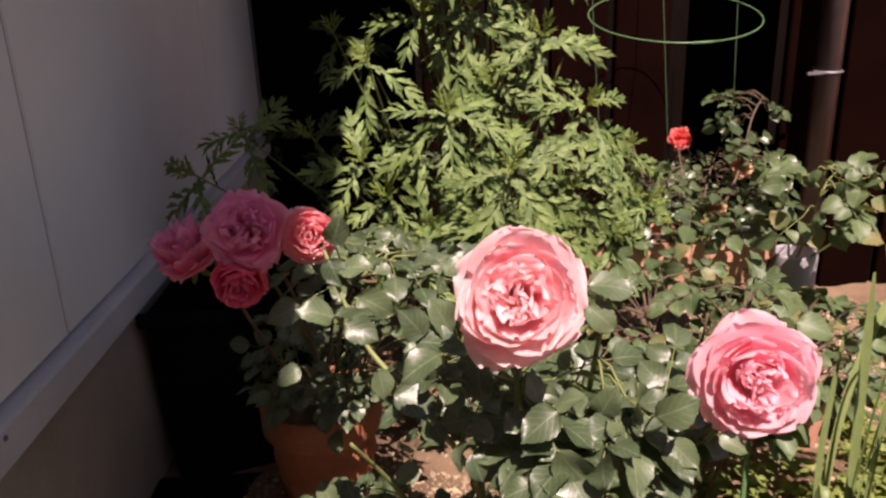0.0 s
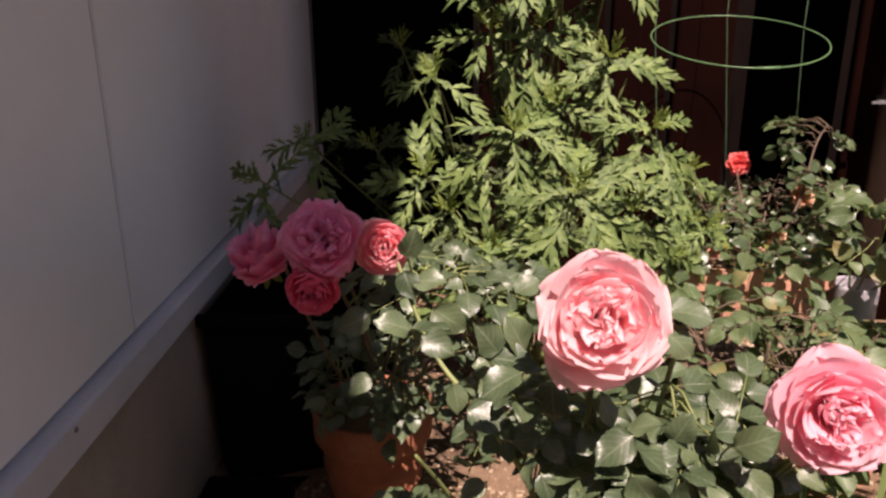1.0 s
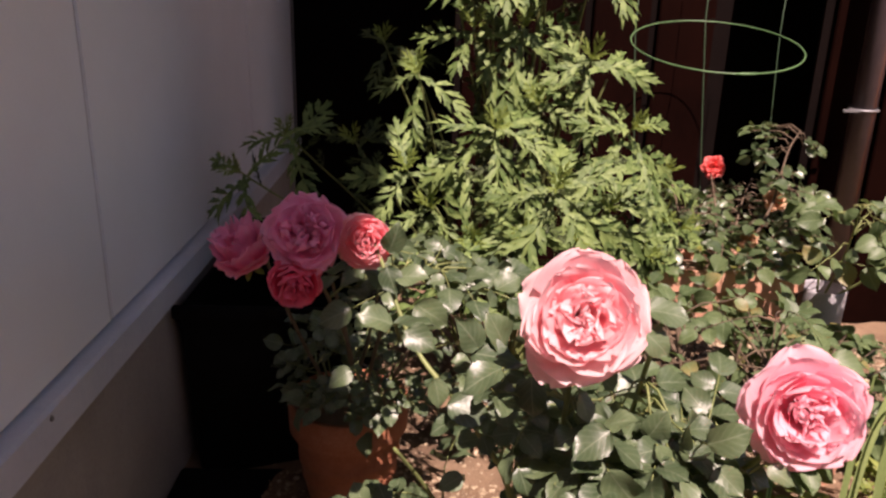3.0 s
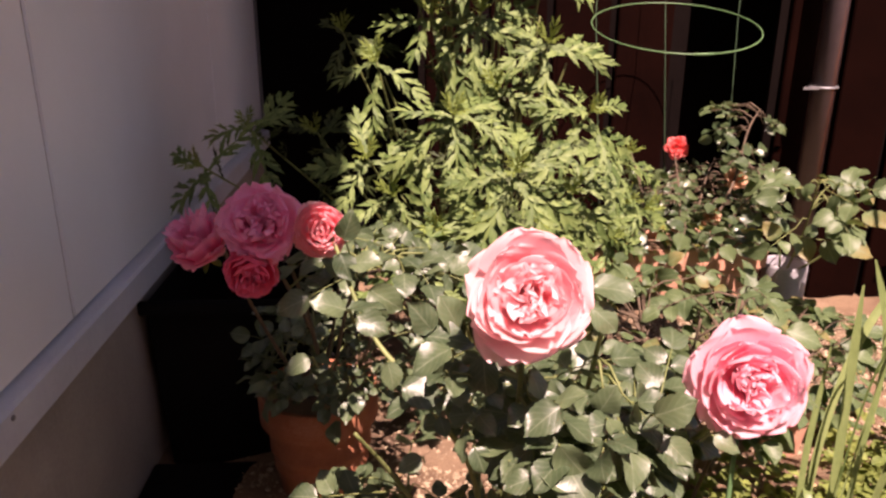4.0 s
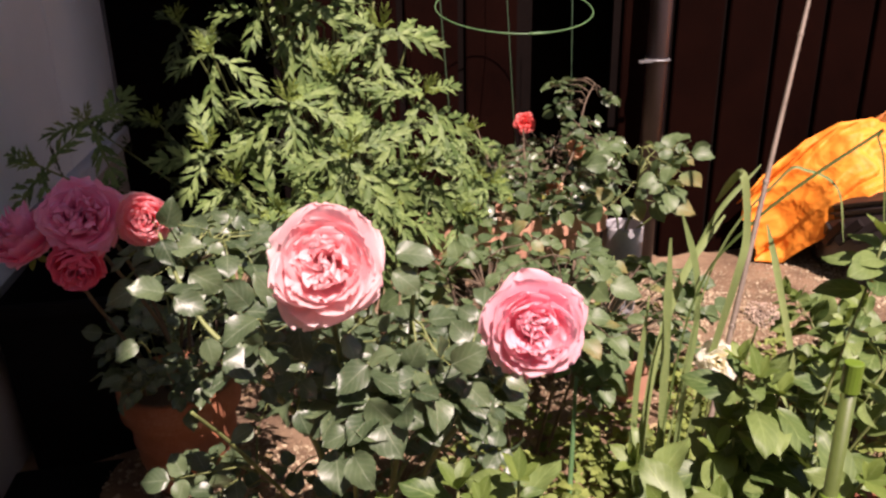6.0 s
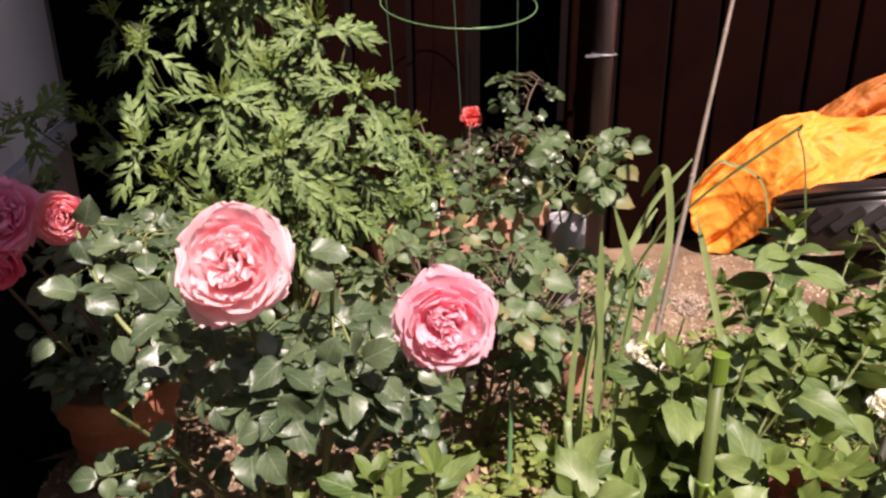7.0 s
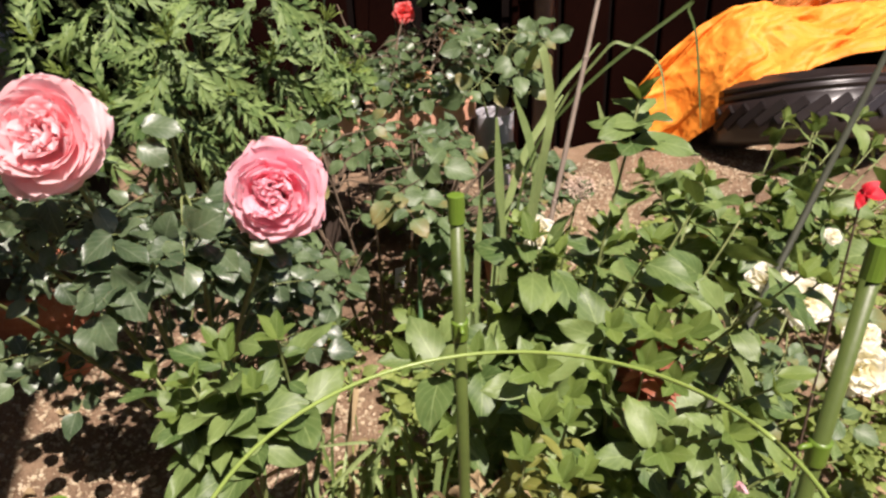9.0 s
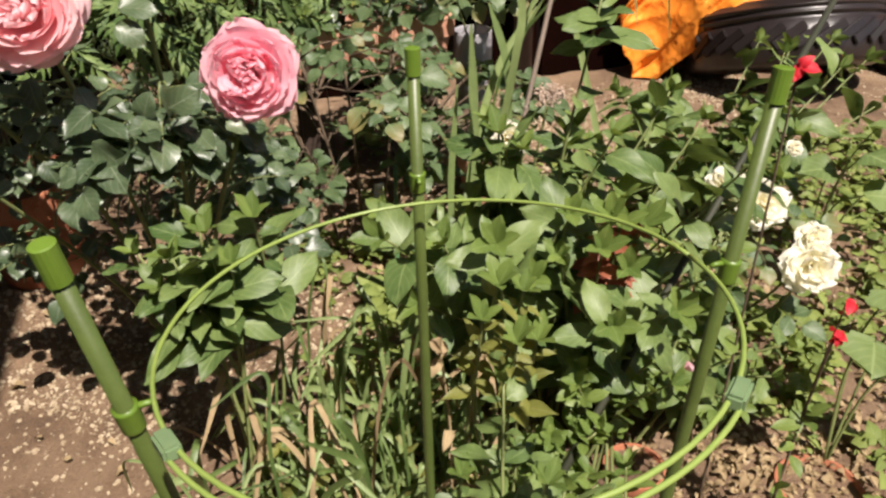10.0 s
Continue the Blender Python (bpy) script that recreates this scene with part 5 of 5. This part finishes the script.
def build_leeks():
    rnd = random.Random(41)
    p = thing("leek_plant", (0.63, 0.93, 0.0), "clump of flat leek leaves, some bent over", "leek")
    blades = (
        ([(0.64, 0.92, 0), (0.648, 0.93, 0.176), (0.645, 0.935, 0.333), (0.639, 0.94, 0.528)], 0.018, BLADE),
        ([(0.69, 0.95, 0), (0.7, 0.96, 0.2), (0.724, 0.98, 0.34), (0.72, 0.99, 0.444), (0.69, 1.0, 0.545)], 0.018, BLADE),
        ([(0.64, 0.86, 0), (0.645, 0.82, 0.3), (0.664, 0.79, 0.51), (0.673, 0.79, 0.58), (0.66, 0.79, 0.66), (0.652, 0.8, 0.665), (0.645, 0.83, 0.62)], 0.013, BLADE),
        ([(0.9, 0.92, 0), (0.9, 0.93, 0.222), (0.862, 0.96, 0.419), (0.834, 0.975, 0.524)], 0.013, BLADE),
        ([(0.64, 0.93, 0), (0.68, 0.93, 0.4), (0.758, 0.9, 0.56), (0.914, 0.864, 0.692), (0.922, 0.862, 0.688), (0.941, 0.86, 0.639), (0.96, 0.85, 0.5)], 0.0055, BLADE_DARK),
        ([(0.66, 0.95, 0), (0.72, 0.95, 0.45), (0.814, 0.93, 0.617), (0.854, 0.92, 0.63), (0.907, 0.91, 0.597), (0.925, 0.9, 0.51)], 0.005, BLADE),
        ([(0.63, 0.97, 0), (0.66, 1.0, 0.25), (0.72, 1.03, 0.42), (0.8, 1.05, 0.52)], 0.014, BLADE),
        ([(0.62, 0.98, 0), (0.68, 1.02, 0.3), (0.78, 1.06, 0.5), (0.88, 1.08, 0.6)], 0.01, BLADE),
        ([(0.61, 0.92, 0), (0.6, 0.94, 0.2), (0.62, 0.96, 0.42)], 0.014, BLADE),
        ([(0.62, 0.92, 0), (0.58, 0.9, 0.16), (0.56, 0.86, 0.24), (0.55, 0.82, 0.2)], 0.012, BLADE),
        ([(0.66, 0.9, 0), (0.72, 0.86, 0.2), (0.78, 0.84, 0.3), (0.82, 0.82, 0.24)], 0.012, BLADE))
    for pts, w, m in blades:
        strap(p, pts, w, rnd, mat=m)
    p = thing("onion_plant", (0.5, 1.0, 0.0), "upright hollow onion leaf with a cut tip", "onion")
    b = Bag()
    b.tube(curve_pts([(0.49, 0.95, -0.01), (0.5, 0.97, 0.15), (0.505, 0.98, 0.27)], 4), 0.0055, 0.0035, 8)
    put("leaf", b.mesh("leaf", HOOP_DARK), p)
    # seed head
    p = thing("allium_seed_head", (0.72, 0.86, 0.0), "pale dried allium seed head on a thin stalk", "seed head")
    b = Bag()
    b.tube(curve_pts([(0.7, 0.88, 0), (0.72, 0.85, 0.25), (0.737, 0.825, 0.425)], 5), 0.003, 0.002, 6)
    put("stalk", b.mesh("stalk", BARK), p)
    b, c = Bag(), Vector((0.738, 0.825, 0.435))
    shapes = [pebble_shape(50 + i) for i in range(3)]
    for i in range(170):
        d = jitter(rnd, 1).normalized()
        d.z *= 0.75
        e = c + d * rnd.uniform(0.019, 0.026)
        b.tube([c, e], 0.0003, 0.0003, 3)
        b.add(rnd.choice(shapes), Matrix.Translation(e) @ Matrix.Diagonal((0.0023, 0.0023, 0.0028, 1)))
    put("seed_ball", b.mesh("seed_ball", STONE), p)
    # narrow withering blades inside the hoop
    p = thing("grassy_clump", (0.29, 0.43, 0.0), "clump of narrow grassy leaves, partly withered", "grass")
    for i in range(220):
        a = rnd.uniform(0, 6.28)
        low = i % 7 > 0
        r = rnd.uniform(0.05, 0.2) if low else rnd.uniform(0.03, 0.12)
        x, y = 0.36 + rnd.gauss(0, 0.08), 0.46 + rnd.gauss(0, 0.08)
        e = Vector((x + r * math.cos(a), y + r * math.sin(a), 0))
        side = Vector((-math.sin(a), math.cos(a), 0)) * rnd.gauss(0, 0.03)
        h = rnd.uniform(0.05, 0.2) if low else rnd.uniform(0.22, 0.34)
        end = h * (rnd.uniform(0.15, 0.95) if low else rnd.uniform(0.7, 1.0))
        strap(p, [(x, y, 0), (x + 0.3 * (e.x - x), y + 0.3 * (e.y - y), h * 0.7), Vector((x + 0.65 * (e.x - x), y + 0.65 * (e.y - y), h)) + side, Vector((e.x, e.y, end)) - side],
              rnd.uniform(0.0035, 0.009), rnd, mat=DRY if rnd.random() < 0.15 else BLADE_DARK if rnd.random() < 0.45 else BLADE)
    # curled leaves caught among the blades
    for i in range(70):
        q = Vector((0.4 + rnd.gauss(0, 0.09), 0.42 + rnd.gauss(0, 0.07), rnd.uniform(0.04, 0.17)))
        put("leaf", rnd.choice(LEAVES["olive_leaf"]), p, aim(q, jitter(rnd, 1) + Vector((0, 0, -0.1)), jitter(rnd, 0.5) + Vector((0, -0.4, 1)), rnd.uniform(0.5, 0.9)))
    # a withered shoot hanging between them
    p = thing("withered_herb", (0.43, 0.34, 0.0), "withered herb stem with curled beige leaves", "herb")
    line = curve_pts([(0.43, 0.34, 0), (0.435, 0.34, 0.2), (0.42, 0.33, 0.36), (0.40, 0.31, 0.38)], 6)
    stalk_parts(p, [line], 0.002, 0.0012, DRY, 6)
    for i in range(8):
        q = line[rnd.randint(5, len(line) - 1)]
        put("leaf", rnd.choice(LEAVES["dry_leaf"]), p, aim(q, jitter(rnd, 0.7) + Vector((-0.1, -0.3, -0.5)), (0, -0.5, 0.8), rnd.uniform(0.5, 0.8)))


build_leeks()


# ---- cream and red flowers ----
def build_small_flowers():
    rnd = random.Random(51)
    p = thing("cream_rose", (0.95, 0.62, 0.0), "low rose bush with loose creamy white blooms", "rose bush")
    stems, lv = Bag(), Leaves(p)
    heads = (((1.01, 0.6, 0.305), (-0.3, -0.7, 0.6), 0.075), ((1.045, 0.512, 0.238), (-0.3, -0.75, 0.5), 0.082), ((0.95, 0.62, 0.345), (-0.2, -0.3, 0.9), 0.055), ((1.06, 0.535, 0.268), (-0.1, -0.7, 0.6), 0.055), ((1.2, 0.78, 0.3), (0, -0.7, 0.7), 0.03))
    stalks = []
    for k, (c, ax, s) in enumerate(heads):
        line = curve_pts([(0.98, 0.66, 0), (c[0] - 0.02, c[1] + 0.03, c[2] * 0.6), Vector(c) - Vector(ax) * 0.01], 6)
        stalks.append(line)
        stalk_parts(p, [line], 0.003, 0.0018, BARK, 6)
        rose(p, c, ax, s, CREAM, 60 + k, LOOSE)
    cloud_plant(lv, stems, rnd, stalks, 14, (1.0, 0.62, 0.2), (0.14, 0.1, 0.09), "leaflet_matt", 0.7)
    twig_part(p, stems, BARK)
    p = thing("cream_flower", (0.66, 0.83, 0.0), "single fading cream-yellow flower on a thin stalk", "flower")
    stems = Bag()
    stems.tube(curve_pts([(0.66, 0.84, 0), (0.655, 0.82, 0.2), (0.66, 0.805, 0.365)], 6), 0.0025, 0.0016, 6)
    put("stalk", stems.mesh("stalk", BARK), p)
    rose(p, (0.662, 0.803, 0.374), (-0.5, -0.75, 0.25), 0.062, CREAM, 71, LOOSE)
    # red salvia: small two-lipped flowers on wiry stalks
    for root, heads in (((0.78, 0.32, 0.0), ((0.732, 0.261, 0.656),)), ((0.84, 0.26, 0.0), ((0.81, 0.212, 0.383), (0.83, 0.23, 0.405)))):
        p = thing("red_salvia", root, "wiry salvia with small scarlet flowers", "salvia")
        for h in heads:
            h = Vector(h)
            stalk_parts(p, [curve_pts([root, Vector(root).lerp(h, 0.5) + Vector((0.01, 0.01, 0.03)), h], 6)], 0.002, 0.001, WOODY, 5)
            for i in range(6):
                me = mesh_of("petal", *leaf_shape(0.016, 0.011, "round", 5, 4, 0.5, 0.5, 0.1, 0, i), SALVIA_RED)
                put("petal", me, p, aim(h + jitter(rnd, 0.003), jitter(rnd, 0.8) + Vector((0.2, -0.2, -0.3)), (0, -0.6, 0.8), rnd.uniform(0.8, 1.2)))
            for i in range(8):
                q = Vector(root).lerp(h, rnd.uniform(0.15, 0.7))
                put("leaf", rnd.choice(LEAVES["young_leaf"]), p, aim(q, jitter(rnd, 0.8) + Vector((0, -0.1, 0.3)), (0, -0.3, 1), rnd.uniform(0.6, 0.9)))
    # plant label
    tag = part("plant_label", slab((-0.012, -0.001, 0), (0.012, 0.001, 0.075), 0.0005), WHITE_TAG)
    tag.matrix_basis = pose(0.528, 1.36, lie(0.528, 1.36) - 0.01, 14, 0, 8)
    tagged(tag, "blank white plastic plant label stuck in the soil", "plant label")


build_small_flowers()


def build_fallen_petals():
    rnd = random.Random(81)
    for name, mat_, label, places in (("fallen_petal", CREAM, "curled white petal fallen on the herbs", ((0.738, 0.439, 0.25), (0.69, 0.5, 0.36), (0.84, 0.66, 0.37), (0.53, 1.3, 0.06))), ("fallen_petal", PINK, "small pink petal fallen on the herbs", ((0.756, 0.374, 0.22),))):
        for q in places:
            me = mesh_of("petal", *leaf_shape(0.017, 0.014, "round", 6, 4, 0.6, 0.4, 0.15, 0, rnd.randint(0, 9)), mat_)
            tagged(put(name, me, None, aim(q, jitter(rnd, 0.8) + Vector((0, -0.4, -0.2)), (0, -0.5, 0.8))), label, "petal", "fallen petals")


build_fallen_petals()


# ---- orange sheet over black rubber hoses ----
def crumple(x, y, cell, seed):
    """Flat facets that meet in sharp creases, between -0.5 and 0.5."""
    gx, gy = (x + 0.577 * y) / cell, 1.155 * y / cell
    i, j = math.floor(gx), math.floor(gy)
    u, w = gx - i, gy - j
    at = lambda a, b: 0.5 * noise.cell(Vector((a + 0.5, b + 0.5, seed * 7 + 0.5)))
    if u + w < 1:
        return at(i, j) * (1 - u - w) + at(i + 1, j) * u + at(i, j + 1) * w
    return at(i + 1, j + 1) * (u + w - 1) + at(i + 1, j) * (1 - w) + at(i, j + 1) * (1 - u)


def sheet(name, label, mat, xs, ridge_y, ridge_z, hem_dx, hem_y, hem_z, seed, depth=1.0):
    """A sheet laid over a heap: from the back it climbs to a ridge, then falls forward in crumpled folds to its hem."""
    nu, nv = 220, 130
    v, uv, f = [], [], []
    at = lambda x, row: float(np.interp(x, xs, row))
    for j in range(nv + 1):
        t = j / nv
        for i in range(nu + 1):
            s = i / nu
            x = xs[0] + (xs[-1] - xs[0]) * s
            ry, rz, hy, hz = at(x, ridge_y), at(x, ridge_z), at(x, hem_y), at(x, hem_z)
            if t < 0.2:
                k = t / 0.2
                y, z, dx = ry + 0.05 * (1 - k), rz * (0.8 + 0.2 * math.sin(1.5708 * k)), 0.0
            else:
                k = (t - 0.2) / 0.8
                y, z = ry + (hy - ry) * k ** 0.85, hz + (rz - hz) * (1 - k ** 1.5)
                dx = at(x, hem_dx) * k
            q = Vector((x * 3.2, t * 2.4, seed))
            w = Vector((0.06 * noise.noise(q * 1.4), 0.07 * noise.noise(q * 1.4 + Vector((9, 0, 0)))))
            sx, sy = x + w[0] - 0.25 * t, 0.5 * t + w[1]
            gather = abs(math.sin(30 * x + 5 * noise.noise(q * 1.6) - 5 * t)) * max(0, 1 - (x - xs[0]) / 0.3) * min(1, 0.3 + t)
            fold = 0.085 * crumple(sx, sy, 0.19, seed) + 0.05 * crumple(sx, sy, 0.09, seed + 1) + 0.018 * crumple(sx, sy, 0.035, seed + 2) - 0.022 * gather
            v.append((x + dx + 0.012 * noise.noise(q * 3), min(2.125, y - fold * 0.9 * depth), max(0.004, z + fold * (0.6 if t < 0.95 else 0.2))))
            uv.append((s, t))
    for j in range(nv):
        for i in range(nu):
            a = j * (nu + 1) + i
            f.append((a, a + 1, a + nu + 2, a + nu + 1))
    ob = put(name, mesh_of(name, v, f, uv, mat))
    so = ob.modifiers.new("thickness", "SOLIDIFY")
    so.thickness = 0.003
    tagged(ob, label, "tarpaulin")


def tyre(place, turn, R, w, label, grooves=(0.2, 0.32), bars=34):
    """A tyre: casing with shoulders, a bead, grooves round the tread and slanting tread bars on both shoulders."""
    ty = thing("tyre", place, label, "tyre", "tyres under the sheet")
    m = pose(*place, *turn)
    prof = [(0.6, -0.4), (0.66, -0.49), (0.8, -0.52), (0.93, -0.47), (0.975, -0.4)]
    for g in grooves:
        prof += [(0.995, g - 0.05), (0.965, g - 0.03), (0.965, g + 0.03), (0.995, g + 0.05)]
    prof += [(0.975, 0.38), (0.95, 0.42), (0.93, 0.415), (0.9, 0.47), (0.86, 0.5), (0.85, 0.515), (0.78, 0.525), (0.77, 0.515), (0.68, 0.5), (0.66, 0.515), (0.63, 0.5), (0.6, 0.4), (0.59, 0.0)]
    bm = bmesh.new()
    n = 72
    rings = [[bm.verts.new((R * r * math.cos(6.28318 * j / n), R * r * math.sin(6.28318 * j / n), w * z)) for j in range(n)] for r, z in prof]
    for a, b in zip(rings, rings[1:] + rings[:1]):
        for j in range(n):
            bm.faces.new((a[j], a[(j + 1) % n], b[(j + 1) % n], b[j]))
    bmesh.ops.recalc_face_normals(bm, faces=bm.faces)
    bmesh.ops.transform(bm, matrix=m, verts=bm.verts)
    part("casing", bm, BLACK_PLASTIC, ty, smooth=True)
    block = slab((R * 0.98, -0.26 * 6.28318 * R / bars, -w * 0.26), (R * 1.012, 0.26 * 6.28318 * R / bars, w * 0.26), 0.003)
    me = bpy.data.meshes.new("tread_bar")
    block.to_mesh(me)
    block.free()
    me.materials.append(TREAD)
    for j in range(bars):
        put("tread_bar", me, ty, m @ Matrix.Rotation(6.28318 * j / bars, 4, "Z") @ Matrix.Translation((0, 0, -0.06 * w)) @ Matrix.Rotation(-1.0, 4, "X"))


def build_tarp():
    sheet("orange_tarp", "crumpled bright orange fabric sheet draped over black tyres", TARP,
          [1.5, 1.54, 1.59, 1.69, 1.78, 1.94, 2.07, 2.3, 2.7], [2.07, 2.06, 2.05, 2.03, 2.0, 1.98, 1.98, 2.0, 2.0], [0.2, 0.26, 0.31, 0.4, 0.462, 0.468, 0.44, 0.43, 0.42],
          [0.03, 0.03, 0.03, -0.02, -0.05, -0.06, -0.05, 0.0, 0.0], [2.0, 1.99, 1.97, 1.86, 1.79, 1.75, 1.72, 1.7, 1.7], [0.004, 0.004, 0.004, 0.13, 0.235, 0.3, 0.345, 0.36, 0.36], 1)
    sheet("rusty_tarp", "crumpled rusty orange sheet heaped behind the brighter one", TARP_RUSTY,
          [1.96, 2.03, 2.14, 2.25, 2.4, 2.75], [2.08] * 6, [0.43, 0.48, 0.535, 0.565, 0.6, 0.55], [0.0] * 6, [1.98] * 6, [0.4, 0.38, 0.37, 0.36, 0.36, 0.34], 5)
    tyre((1.98, 1.84, 0.14), (-22, 0, -8), 0.31, 0.2, "old black rubber tyre propped under the orange sheet")
    tyre((2.66, 1.79, 0.11), (0, 0, 0), 0.315, 0.22, "old black rubber tyre half hidden behind the herbs")


build_tarp()


# ---- ground cover ----
def build_weeds():
    rnd = random.Random(71)
    bag, dry = Bag(), Bag()
    shapes, dead = LEAVES["weed_leaf_shape"], LEAVES["dry_leaf_shape"]
    for i in range(1000):
        x, y = (rnd.uniform(0.3, 1.9), rnd.uniform(0.1, 1.75)) if i < 520 else (rnd.uniform(0.42, 1.0), rnd.uniform(0.6, 1.15)) if i < 720 else (rnd.uniform(0.85, 1.9), rnd.uniform(0.45, 1.3))
        if i < 820 and noise.noise(Vector((x * 2.2, y * 2.2, 4))) < -0.12 or (x < 0.5 and y > 1.2) or (x > 0.75 and y < 0.44 and i % 3):
            continue
        z = lie(x, y)
        for k in range(rnd.randint(8, 16)):
            a, h = rnd.uniform(0, 6.28), rnd.uniform(0.0, 0.05)
            q = Vector((x + rnd.gauss(0, 0.014), y + rnd.gauss(0, 0.014), z + h))
            bag.add(rnd.choice(shapes), aim(q, (math.cos(a), math.sin(a), rnd.uniform(0, 0.7)), jitter(rnd, 0.4) + Vector((0, -0.2, 1)), rnd.choice((0.4, 0.6, 0.8, 1.1, 1.4, 1.9))))
    for i in range(1550):
        x, y = (0.95 + rnd.gauss(0, 0.13), 0.36 + rnd.gauss(0, 0.07)) if i >= 1100 else (rnd.uniform(-0.2, 1.6), rnd.uniform(0.2, 1.7)) if i % 7 == 0 else (rnd.uniform(0.4, 1.5), rnd.uniform(0.1, 1.2))
        a = rnd.uniform(0, 6.28)
        dry.add(rnd.choice(dead), aim((x, y, lie(x, y) + 0.012), (math.cos(a), math.sin(a), rnd.uniform(-0.1, 0.2)), jitter(rnd, 0.3) + Vector((0, 0, 1)), rnd.uniform(0.25, 0.8 if i < 1100 else 0.5)))
    tagged(put("weeds", bag.mesh("weeds", WEED)), "low yellowish green weeds covering the bed", "weeds", kind="stuff")
    tagged(put("leaf_litter", dry.mesh("leaf_litter", DRY)), "curled dry brown leaves lying on the soil", "leaf litter", kind="stuff")


build_weeds()
